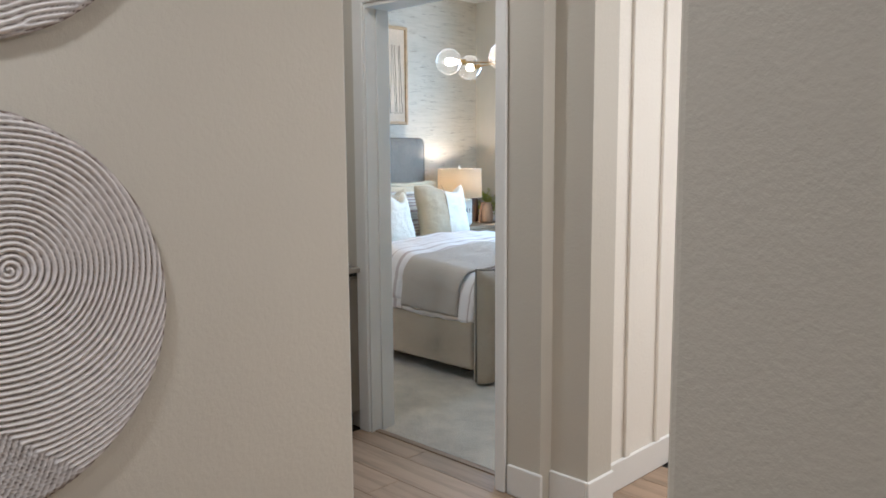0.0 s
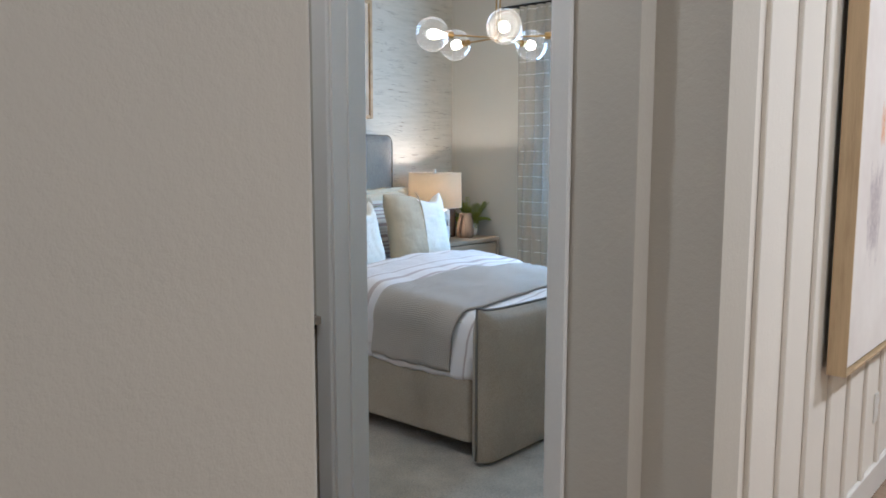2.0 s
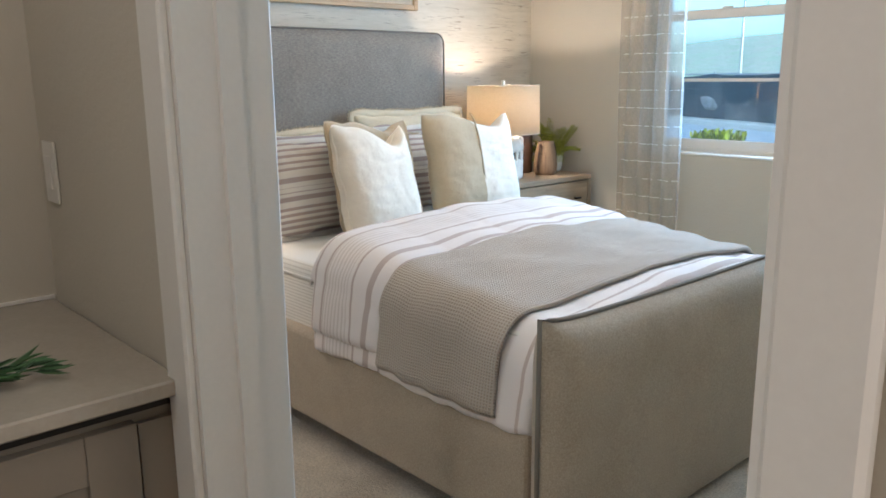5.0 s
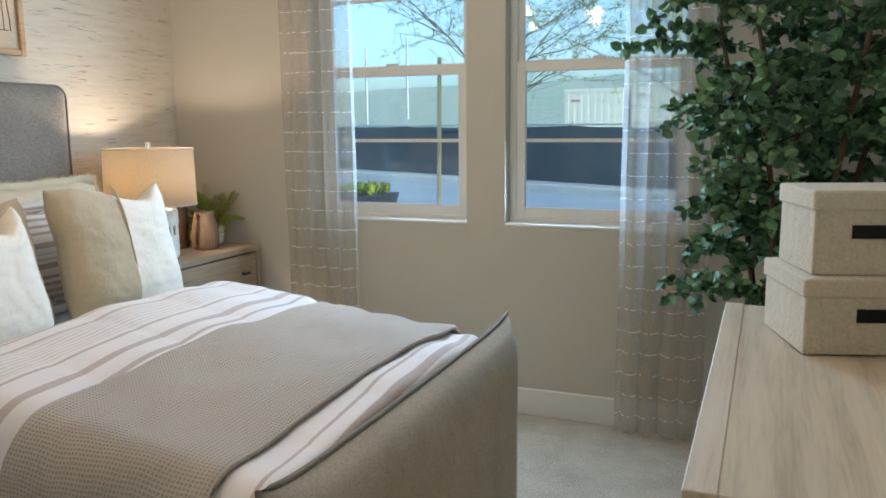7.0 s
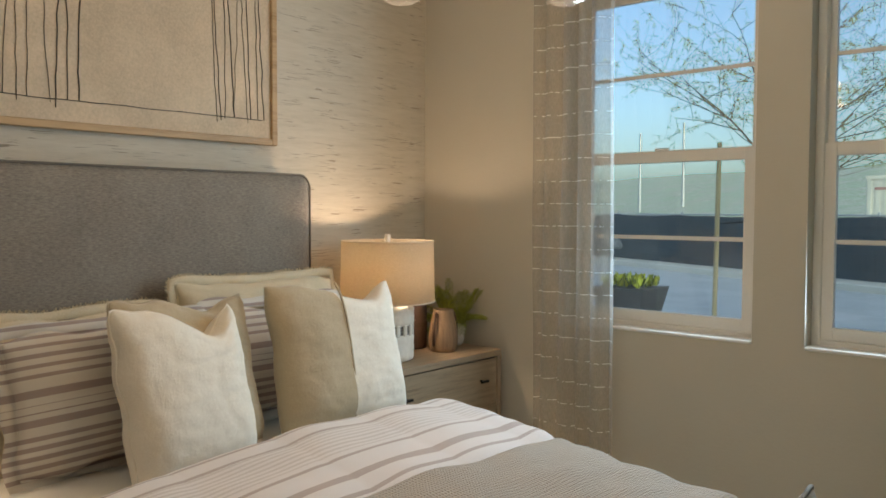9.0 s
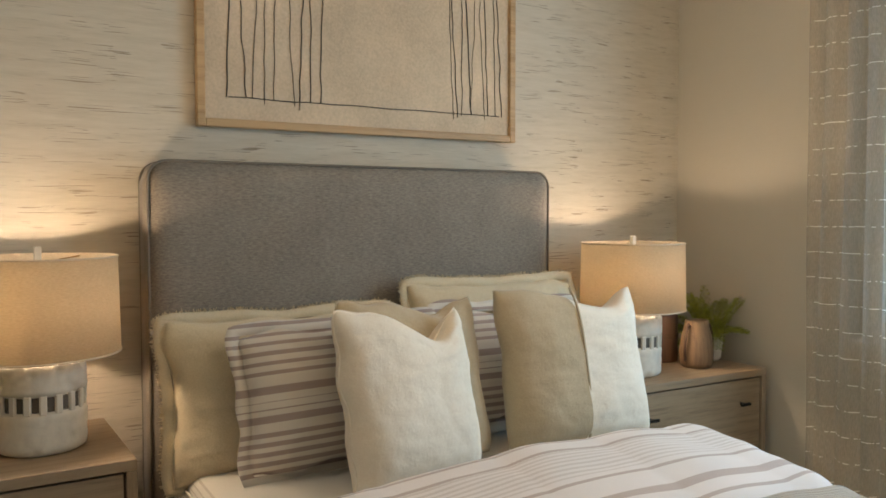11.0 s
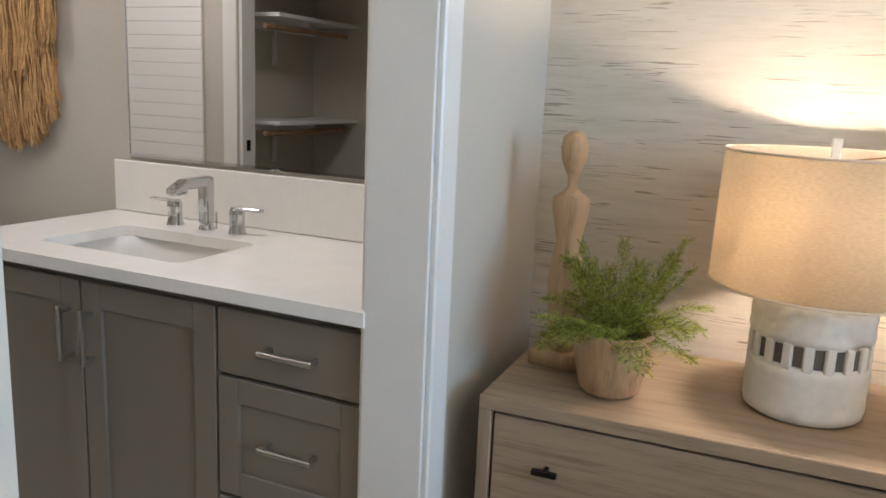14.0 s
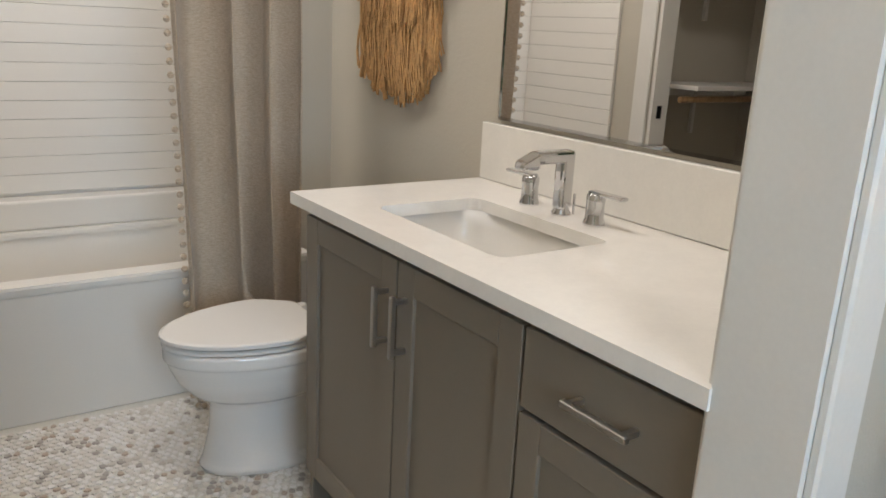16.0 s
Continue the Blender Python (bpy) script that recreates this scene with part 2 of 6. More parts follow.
def canvas_abstract(name):
    """Off-white canvas with a few dragged charcoal, grey and blush patches; y runs across it, z up."""
    m = Nodes(name, srgb("e9e2d9"), 0.85)
    y, z = m.axis(1), m.axis(2)
    drag = m.noise(9.0, 6, 0.75, m.mapped((1, 2.4, 0.8)))
    rough = m.noise(45.0, 4, 0.8)
    c = m.ramp(m.noise(2.5, 5), [(0.3, srgb("ddd4cb")), (0.7, srgb("efe9e1"))])
    for cy, cz, half_y, half_z, col, amount in (
        (0.50, 1.12, 0.08, 0.22, "b9aeb0", 0.7), (0.47, 0.93, 0.055, 0.13, "5d5356", 1.0), (0.47, 1.30, 0.07, 0.14, "a59a9c", 0.6),
        (0.92, 1.27, 0.09, 0.13, "e0b394", 0.9), (0.93, 1.03, 0.03, 0.06, "d9a478", 0.9), (0.31, 0.79, 0.022, 0.05, "d9a478", 0.9),
        (0.26, 0.50, 0.055, 0.12, "a89c9e", 0.8), (0.90, 0.50, 0.045, 0.11, "3f3b3d", 1.0), (0.77, 0.45, 0.075, 0.08, "6a6063", 0.9),
        (0.73, 0.26, 0.055, 0.14, "4f484b", 1.0), (0.16, 1.30, 0.05, 0.08, "c9b7b0", 0.6), (0.68, 0.80, 0.05, 0.30, "ddc9bd", 0.4)):
        far = m.math("MAXIMUM", m.math("DIVIDE", m.math("ABSOLUTE", m.math("SUBTRACT", y, cy)), half_y * 1.5), m.math("DIVIDE", m.math("ABSOLUTE", m.math("SUBTRACT", z, cz)), half_z * 1.35))
        edge = m.math("ADD", far, m.math("MULTIPLY", m.math("SUBTRACT", drag, 0.5), 2.2))
        mask = m.math("MULTIPLY", m.ramp(edge, [(0.55, 1.0), (1.0, 0.0)]), m.ramp(rough, [(0.35, 0.45), (0.6, 1.0)]))
        c = m.mix(m.math("MULTIPLY", mask, amount), c, srgb(col))
    m.colour(c)
    m.bump(drag, 0.2, 0.002)
    return m.mat


def waffle(name, dark, light, size):
    """Waffle weave: a grid of small square pockets that follows the cloth over the edge and down the sides."""
    m = Nodes(name, light, 0.95)
    flat = m.add("ShaderNodeTexCoord").outputs["UV"]
    a = m.math("SINE", m.math("MULTIPLY", m.axis(0, flat), 6.283 / size))
    b = m.math("SINE", m.math("MULTIPLY", m.axis(1, flat), 6.283 / size))
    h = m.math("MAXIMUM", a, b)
    # pocket height also drives the colour, so the pockets' shade is painted in
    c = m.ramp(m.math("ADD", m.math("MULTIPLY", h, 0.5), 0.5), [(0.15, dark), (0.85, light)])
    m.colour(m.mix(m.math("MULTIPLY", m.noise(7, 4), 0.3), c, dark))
    m.bump(m.math("ADD", h, m.math("MULTIPLY", m.noise(300, 2), 0.5)), 0.7, 0.003)
    m.bsdf.inputs["Sheen Weight"].default_value = 0.15
    return m.mat


def slanted_stripes(name, ground, bands, lo, hi, slope):
    """The duvet: bands along the bed that lean with its turned edge, quilted and faintly creased."""
    m = Nodes(name, ground, 0.9)
    u = m.math("DIVIDE", m.math("SUBTRACT", m.math("ADD", m.axis(0), m.math("MULTIPLY", m.axis(1), slope)), lo), hi - lo)
    stops = [(0.0, ground)]
    for a, b, col in bands:
        stops += [((a - lo) / (hi - lo), col), ((b - lo) / (hi - lo), ground)]
    c = m.ramp(u, stops, True)
    fine = m.math("GREATER_THAN", m.math("SINE", m.math("MULTIPLY", u, 6.283 * (hi - lo) / 0.016)), 0.2)
    zone = m.math("MULTIPLY", m.math("LESS_THAN", u, (-3.098 - lo) / (hi - lo)), m.math("GREATER_THAN", u, (-3.215 - lo) / (hi - lo)))
    c = m.mix(m.math("MULTIPLY", m.math("MULTIPLY", fine, zone), 0.55), c, srgb("c3b5a9"))
    m.colour(m.mix(m.math("MULTIPLY", m.noise(220, 3), 0.12), c, tuple(v * 0.55 for v in ground)))
    m.bump(m.math("ADD", m.math("MULTIPLY", m.noise(14, 4, 0.6), 2.0), m.noise(300, 3)), 0.35, 0.004)
    m.bsdf.inputs["Sheen Weight"].default_value = 0.1
    return m.mat


M = {
    "wall": orange_peel("warm_greige_paint", srgb("c5beaf")),
    "wall_white": orange_peel("white_wall_paint", srgb("e8e1d4")),
    "ceiling": orange_peel("ceiling_paint", srgb("e6e2da")),
    "trim": plain("white_trim_paint", srgb("e2dfd8"), 0.35, var=0.02, relief=0.03),
    "paper": grasscloth("grasscloth_wallpaper"),
    "carpet": carpet_mat("cut_pile_carpet"),
    "plank": wood("grey_brown_oak_plank", srgb("746350"), srgb("ae947a"), 0, 0.45, 18, 0.5),
    "oak_y": wood("pale_oak_along_y", srgb("7d6a54"), srgb("9f8a70"), 1, 0.5, 60),
    "oak_z": wood("pale_oak_upright", srgb("7d6a54"), srgb("9f8a70"), 2, 0.5, 60),
    "wash_y": wood("whitewashed_oak_along_y", srgb("a8957b"), srgb("cdbba0"), 1, 0.5),
    "wash_z": wood("whitewashed_oak_upright", srgb("a38f74"), srgb("c8b698"), 2, 0.5),
    "frame_oak": wood("light_oak_frame", srgb("9c7b52"), srgb("c2a177"), 1, 0.5, 40),
    "raw_wood": wood("carved_pale_wood", srgb("8a6c4c"), srgb("bd9c74"), 2, 0.65, 30),
    "dark_wood": wood("dark_brown_wood", srgb("38271c"), srgb("5e4331"), 2, 0.6, 40),
    "bed": weave("greige_bed_linen_weave", srgb("968874"), srgb("bbac96"), 0.0034),
    "bed_head": weave("grey_headboard_weave", srgb("6f655a"), srgb("9a9083"), 0.0024, slub=(1, 0.2, 1)),
    "piping": plain("grey_piping", srgb("776f64"), 0.9),
    "black": plain("blackened_metal", (0.012, 0.012, 0.012), 0.4, 0.6),
    "chrome": plain("polished_chrome", (0.62, 0.62, 0.63), 0.05, 1.0, 0.01, relief=0),
    "nickel": plain("brushed_nickel", (0.55, 0.54, 0.52), 0.28, 1.0, 0.03),
    "brass": plain("satin_brass", srgb("b08d57"), 0.3, 1.0, 0.04),
    "cream": weave("cream_linen", srgb("c9b998"), srgb("dccdb0"), 0.0025, relief=0.8),
    "tan": weave("tan_linen", srgb("b3a184"), srgb("c2b194"), 0.0025, relief=0.8),
    "white_cloth": weave("white_linen", srgb("e4d8c4"), srgb("efe5d4"), 0.0025, relief=0.8),
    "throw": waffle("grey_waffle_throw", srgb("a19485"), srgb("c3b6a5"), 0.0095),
    "shade": plain("linen_lampshade", srgb("d8c7ae"), 0.9, fine=300, relief=0.3),
    "stone": plain("distressed_white_stoneware", srgb("e2dccf"), 0.8, var=0.05, coarse=14, fine=45, relief=0.8),
    "porcelain": plain("glazed_porcelain", srgb("e9e6e0"), 0.12, var=0.01, relief=0),
    "quartz": plain("white_quartz", srgb("ece8e0"), 0.15, var=0.02, coarse=20, relief=0),
    "tub": plain("white_acrylic", srgb("e8e4dc"), 0.2, var=0.01, relief=0),
    "taupe": plain("taupe_cabinet_paint", srgb("7e7466"), 0.45, var=0.02, relief=0.05),
    # near-black for gaps and recesses; puts their shade into the colour
    "dark": plain("dark_gap_shade", (0.02, 0.018, 0.016), 0.8),
    "mirror": plain("silvered_mirror", (0.9, 0.9, 0.9), 0.0, 1.0, 0, relief=0),
    "glass": glassy("window_glass"),
    "globe": glassy("clear_globe_glass", ior=1.5, milk=0.016),
    "bulb": glow("warm_bulb", (1, 0.78, 0.5), 25),
    "sheer": sheer("sheer_striped_curtain", srgb("cbbba6"), 0.54),
    "raffia": plain("golden_raffia", srgb("c79c66"), 0.8, var=0.2, coarse=30, spread=0.3),
    "shower": weave("oatmeal_shower_curtain", srgb("ad9c86"), srgb("cdbea9"), 0.011, relief=1.0, slub=(1, 1, 5)),
    "grout": plain("pale_grout", srgb("dedad0"), 0.8),
    "hollow": plain("grey_slot_shade", srgb("5e5850"), 0.9),
    "switch": plain("white_plastic", srgb("dcd8cf"), 0.35, var=0.01, relief=0),
    "box": weave("cream_woven_box", srgb("c0b297"), srgb("dacdb4"), 0.006, relief=0.8),
}
m = Nodes("carved_whitewash_shaded_grooves", srgb("d6cfc9"), 0.8)
# relief height sets the whitewash tone: groove shade is painted in, ridges stay pale
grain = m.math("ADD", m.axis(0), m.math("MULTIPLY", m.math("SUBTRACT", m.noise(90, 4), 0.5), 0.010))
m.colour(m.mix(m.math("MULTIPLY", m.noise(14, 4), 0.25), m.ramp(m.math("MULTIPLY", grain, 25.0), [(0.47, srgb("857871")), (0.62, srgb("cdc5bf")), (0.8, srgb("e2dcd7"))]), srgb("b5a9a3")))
m.bump(m.noise(140, 3), 0.4, 0.001)
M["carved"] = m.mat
STRIPE = srgb("a8968e")
PALE = srgb("bdaba0")
M["duvet"] = slanted_stripes("white_duvet_with_mauve_stripes", srgb("e5dcd5"), [(-3.285, -3.277, PALE), (-3.232, -3.220, PALE), (-3.085, -3.070, PALE), (-3.005, -2.980, PALE), (-2.935, -2.925, PALE), (-2.372, -2.360, PALE), (-2.325, -2.300, PALE)], -3.6, -2.2, 0.045)
M["ticking"] = striped("striped_sham_cloth", srgb("dcd5c9"), [(0.03, 0.055, STRIPE), (0.085, 0.11, STRIPE), (0.14, 0.165, STRIPE), (0.195, 0.22, STRIPE), (0.25, 0.275, STRIPE), (0.33, 0.375, STRIPE), (0.405, 0.412, STRIPE), (0.45, 0.457, STRIPE), (0.5, 0.545, STRIPE), (0.61, 0.635, STRIPE), (0.67, 0.695, STRIPE), (0.73, 0.755, STRIPE), (0.79, 0.815, STRIPE), (0.85, 0.875, STRIPE), (0.92, 0.945, STRIPE)], 2, 0.44)
M["sheet"] = striped("fine_striped_sheet", srgb("e8e3d8"), [(0.0, 0.3, srgb("cfc8bc"))], 2, 0.012)


# ---- building helpers ----
def mesh_of(bm, name):
    me = bpy.data.meshes.new(name)
    bm.to_mesh(me)
    bm.free()
    return me


def part(name, bm, material, parent=None, label="", smooth=False, at=None):
    """Links a bmesh (or a mesh made before) as one object under a thing or a part."""
    me = mesh_of(bm, name) if isinstance(bm, bmesh.types.BMesh) else bm
    if material and not me.materials:
        me.materials.append(material)
    if smooth:
        me.shade_smooth()
    ob = new(name, me)
    ob.parent = parent
    if at is not None:
        ob.matrix_local = at if isinstance(at, Matrix) else Matrix.Translation(at)
    return tagged(ob, label)


def thing(name, m, label, category, group="", kind=""):
    ob = new(name)
    ob.empty_display_size = 0.1
    ob.matrix_world = m if isinstance(m, Matrix) else Matrix.Translation(m)
    return tagged(ob, label, category, group, kind)


def setting(name, bm, material, label="", smooth=False):
    return tagged(part(name, bm, material, None, label, smooth), kind="structure")


def add_box(bm, x0, x1, y0, y1, z0, z1):
    m = Matrix.Translation(((x0 + x1) / 2, (y0 + y1) / 2, (z0 + z1) / 2)) @ Matrix.Diagonal((x1 - x0, y1 - y0, z1 - z0, 1))
    return bmesh.ops.create_cube(bm, size=1, matrix=m)["verts"]


def box(x0, x1, y0, y1, z0, z1, bevel=0.0, segs=2):
    bm = bmesh.new()
    add_box(bm, x0, x1, y0, y1, z0, z1)
    if bevel:
        bmesh.ops.bevel(bm, geom=bm.edges[:], offset=bevel, segments=segs, affect="EDGES", profile=0.5)
    return bm


def boxes(*dims):
    bm = bmesh.new()
    for d in dims:
        add_box(bm, *d)
    return bm


def lathe(profile, segs=32, cap=True):
    """Turns (radius, z) pairs about z."""
    bm = bmesh.new()
    rings = []
    for r, z in profile:
        rings.append([bm.verts.new((r * math.cos(a), r * math.sin(a), z)) for a in (2 * math.pi * k / segs for k in range(segs))])
    for a, b in zip(rings, rings[1:]):
        for k in range(segs):
            bm.faces.new((a[k], a[(k + 1) % segs], b[(k + 1) % segs], b[k]))
    if cap:
        bm.faces.new(rings[0][::-1])
        bm.faces.new(rings[-1])
    return bm


def tube(points, radius, segs=8, bm=None, taper=1.0):
    """A round bar along points."""
    bm = bm or bmesh.new()
    pts = [Vector(p) for p in points]
    rings = []
    for n, p in enumerate(pts):
        d = (pts[min(n + 1, len(pts) - 1)] - pts[max(n - 1, 0)]).normalized()
        side = d.cross(Vector((0.13, 0.31, 0.94)))
        if side.length < 1e-4:
            side = d.cross(Vector((1, 0, 0)))
        side.normalize()
        up = side.cross(d)
        r = radius * (1 + (taper - 1) * n / max(1, len(pts) - 1))
        rings.append([bm.verts.new(p + r * (math.cos(a) * side + math.sin(a) * up)) for a in (2 * math.pi * k / segs for k in range(segs))])
    for a, b in zip(rings, rings[1:]):
        for k in range(segs):
            bm.faces.new((a[k], a[(k + 1) % segs], b[(k + 1) % segs], b[k]))
    bm.faces.new(rings[0][::-1])
    bm.faces.new(rings[-1])
    return bm


def grid(nu, nv, f, closed_u=False):
    """A surface through f(u, v), u and v from 0 to 1."""
    bm = bmesh.new()
    vs = [[bm.verts.new(f(i / (nu if closed_u else nu - 1), j / (nv - 1))) for j in range(nv)] for i in range(nu)]
    for i in range(nu if closed_u else nu - 1):
        for j in range(nv - 1):
            a, b = vs[i], vs[(i + 1) % nu]
            bm.faces.new((a[j], b[j], b[j + 1], a[j + 1]))
    return bm


def thicken(bm, t):
    bmesh.ops.recalc_face_normals(bm, faces=bm.faces[:])
    bmesh.ops.solidify(bm, geom=bm.faces[:], thickness=t)
    return bm


def wob(x, y, z=0.0, scale=1.0):
    return noise.noise(Vector((x * scale, y * scale, z * scale)))


def shaker_front(name, w, h, t, rail, parent, at):
    """A shaker door or drawer front facing +x, its corner at the origin: a recessed panel within stiles and rails."""
    front = part(name, box(0, t - 0.008, rail - 0.004, w - rail + 0.004, rail - 0.004, h - rail + 0.004), M["taupe"], parent, at=at)
    for nm, d in (("stile", (0, rail, 0, h)), ("stile", (w - rail, w, 0, h)), ("rail", (rail + 0.0005, w - rail - 0.0005, 0, rail)), ("rail", (rail + 0.0005, w - rail - 0.0005, h - rail, h))):
        part(nm, box(0, t, *d, 0.0012, 1), M["taupe"], front)
    return front


def bar_pull(parent, length, m, material):
    """A square bar handle on two short posts, along y, standing out along +x."""
    bm = box(0.026, 0.038, -length / 2, length / 2, -0.006, 0.006, 0.002, 1)
    for s in (-1, 1):
        add_box(bm, 0, 0.028, s * (length / 2 - 0.012) - 0.005, s * (length / 2 - 0.012) + 0.005, -0.005, 0.005)
    return part("handle", bm, material, parent, "brushed nickel bar handle", at=m)


# ---- structure ----
WX, EX, NY, SY = -4.345, -0.99, 7.13, 3.907      # bedroom: headboard wall, dresser wall, window wall, bath wall
CEIL = 2.74
ENTRY = (3.92, 4.055)                             # wall that holds the entry door
DOOR_L, DOOR_R, DOOR_H = -2.13, -1.232, 2.06
BATH_L, BATH_R = -3.735, -2.852
WIN = ((-3.52, -2.728), (-2.547, -1.755))
SILL, HEAD = 0.865, 2.26

setting("wall_west", box(WX - 0.15, WX, SY - 0.06, NY + 0.2, 0, CEIL), M["paper"], "cream grasscloth wallpaper with dark flecks")
bm = bmesh.new()
edges_x = [WX - 0.15, WIN[0][0], WIN[0][1], WIN[1][0], WIN[1][1], EX + 0.1]
for n in (0, 2, 4):
    add_box(bm, edges_x[n], edges_x[n + 1], NY, NY + 0.16, 0, CEIL)
for a, b in WIN:
    add_box(bm, a, b, NY, NY + 0.16, 0, SILL)
    add_box(bm, a, b, NY, NY + 0.16, HEAD, CEIL)
setting("wall_north", bm, M["wall"], "greige painted wall with two windows")
setting("wall_bath", boxes((WX, BATH_L, 3.785, SY, 0, CEIL), (BATH_L, BATH_R, 3.785, SY, DOOR_H, CEIL), (BATH_R, -2.79, 3.785, SY, 0, CEIL), (-2.845, -2.79, SY, 3.98, 0, CEIL)), M["wall"], "greige painted wall beside the bathroom door")
setting("wall_entry", boxes((-2.79, -2.40, ENTRY[0], 3.98, 0, CEIL), (-2.40, DOOR_L, *ENTRY, 0, CEIL), (DOOR_L, DOOR_R, *ENTRY, DOOR_H, CEIL), (DOOR_R, -1.02, 3.85, 4.055, 0, CEIL), (-1.02, -0.847, 3.92, 4.08, 0, CEIL)), M["wall"], "greige painted wall with the bedroom doorway")
setting("wall_east", box(EX, -0.885, 4.08, NY + 0.16, 0, CEIL), M["wall_white"], "white board and batten wall")
setting("wall_discs", box(-1.22, -1.10, -1.0, 2.995, 0, CEIL, 0.012, 3), M["wall"], "greige painted hall wall")
setting("wall_near", box(0.41, 3.0, 2.2, 2.33, 0, CEIL, 0.012, 3), M["wall"], "greige painted wall end in the hall")
setting("wall_hall_south", box(-1.22, 3.0, -1.12, -1.0, 0, CEIL), M["wall"])
setting("wall_hall_east", box(2.9, 3.0, -1.0, 2.2, 0, CEIL), M["wall"])
setting("wall_passage_east", box(1.55, 1.65, 2.33, 8.0, 0, CEIL), M["wall"])
setting("wall_passage_north", box(-0.99, 1.65, 8.0, 8.1, 0, CEIL), M["wall"])
setting("wall_alcove_back", box(-2.80, -2.786, 2.85, 3.92, 0, CEIL), M["wall"], "greige painted niche wall")
setting("wall_alcove_south", box(-2.80, -1.22, 2.75, 2.85, 0, CEIL), M["wall"])
setting("ceiling", box(-4.6, 3.1, -1.2, 8.2, CEIL, CEIL + 0.12), M["ceiling"], "flat white ceiling")
setting("floor", box(WX - 0.1, -0.9, 3.965, NY + 0.1, -0.06, 0.0), M["carpet"], "light beige cut pile carpet")
setting("wall_bath_west", box(-4.47, -4.32, 0.7, 3.785, 0, CEIL), M["wall"], "greige painted bathroom wall")
setting("wall_tub_end", box(-4.32, -4.17, 0.8, 1.49, -0.04, CEIL), M["wall"], "greige painted end wall of the tub")
setting("wall_bath_east", boxes((-2.75, -2.65, 0.7, 1.72, 0, CEIL), (-2.75, -2.65, 1.72, 2.62, 2.05, CEIL), (-2.84, -2.80, 2.62, 3.785, 0, CEIL), (-2.84, -2.65, 2.58, 2.62, 0, CEIL)), M["wall"], "greige painted bathroom wall with closet opening")
setting("wall_closet", boxes((-1.75, -1.65, 1.5, 2.75, 0, CEIL), (-2.65, -1.65, 1.4, 1.5, 0, CEIL)), M["wall"])
setting("floor_bath", box(-4.4, -1.6, 0.7, 3.79, -0.10, -0.036), M["grout"], "pale grout bed of the mosaic floor")

setting("floor_doorway", box(BATH_L, BATH_R, 3.79, 3.965, -0.06, 0.0), M["carpet"], "light beige carpet in the bathroom doorway")

# baseboards
def baseboard(x0, x1, y0, y1, name="baseboard"):
    setting(name, box(x0, x1, y0, y1, 0, 0.125, 0.004, 1), M["trim"], "white painted baseboard")

baseboard(WX, EX, NY - 0.015, NY)
baseboard(EX - 0.015, EX, 4.06, NY - 0.015)
baseboard(WX, WX + 0.015, SY, NY - 0.015)
baseboard(-1.18, -1.005, 3.835, 3.85)
baseboard(-1.02, -0.847, 3.905, 3.92)
baseboard(-0.847, -0.832, 3.905, 4.08)
baseboard(-0.885, -0.868, 4.08, 8.0)
baseboard(-1.10, -1.085, -1.0, 2.995)
baseboard(0.41, 3.0, 2.185, 2.2)

# battens
for k in range(14):
    y = 4.225 + 0.2425 * k
    part("batten", box(-0.885, -0.870, y, y + 0.038, 0.125, CEIL, 0.003, 1), M["wall_white"], bpy.data.objects["wall_east"])

# door linings and casings
def doorway(name, x0, x1, y0, y1, label, w=0.085):
    d = thing(name, (x0, y0, 0), label, "door frame", kind="structure")
    for s, x in ((-1, x0), (1, x1)):
        a, b = (x, x + 0.018) if s < 0 else (x - 0.018, x)
        part("jamb", box(a - x0, b - x0, (-0.074 if s > 0 and name == "door_1" else -0.004), y1 - y0 + 0.004, 0, DOOR_H), M["trim"], d)
        if not (name == "door_2" and s < 0):
            part("door_stop", box((b if s < 0 else a - 0.01) - x0, (b + 0.01 if s < 0 else a) - x0, (y1 - y0) * 0.42, (y1 - y0) * 0.66, 0, DOOR_H - 0.02), M["trim"], d)
        front = -0.018 - (0.07 if s > 0 and name == "door_1" else 0)
        for ya, yb in ((front, front + 0.016), (y1 - y0 + 0.002, y1 - y0 + 0.018)):
            w = 0.045 if ya < -0.05 else 0.065
            c = (x - w, x + 0.008) if s < 0 else (x - 0.008, x + w)
            part("casing", box(c[0] - x0, c[1] - x0, ya, yb, 0, DOOR_H + w, 0.004, 1), M["trim"], d)
    part("head_jamb", box(0.018, x1 - x0 - 0.018, -0.004, y1 - y0 + 0.004, DOOR_H - 0.018, DOOR_H), M["trim"], d)
    for ya, yb in ((-0.018, -0.002), (y1 - y0 + 0.002, y1 - y0 + 0.018)):
        part("head_casing", box(0, x1 - x0, ya, yb, DOOR_H, DOOR_H + w, 0.004, 1), M["trim"], d)
    return d

doorway("door_1", DOOR_L, DOOR_R, *ENTRY, "white painted frame of the open bedroom doorway")
doorway("door_2", BATH_L, BATH_R, 3.785, SY, "white painted frame of the open bathroom doorway")
setting("threshold", box(DOOR_L, DOOR_R, 3.935, 3.968, -0.01, 0.006, 0.003, 1), M["plank"], "narrow brown wooden threshold strip")

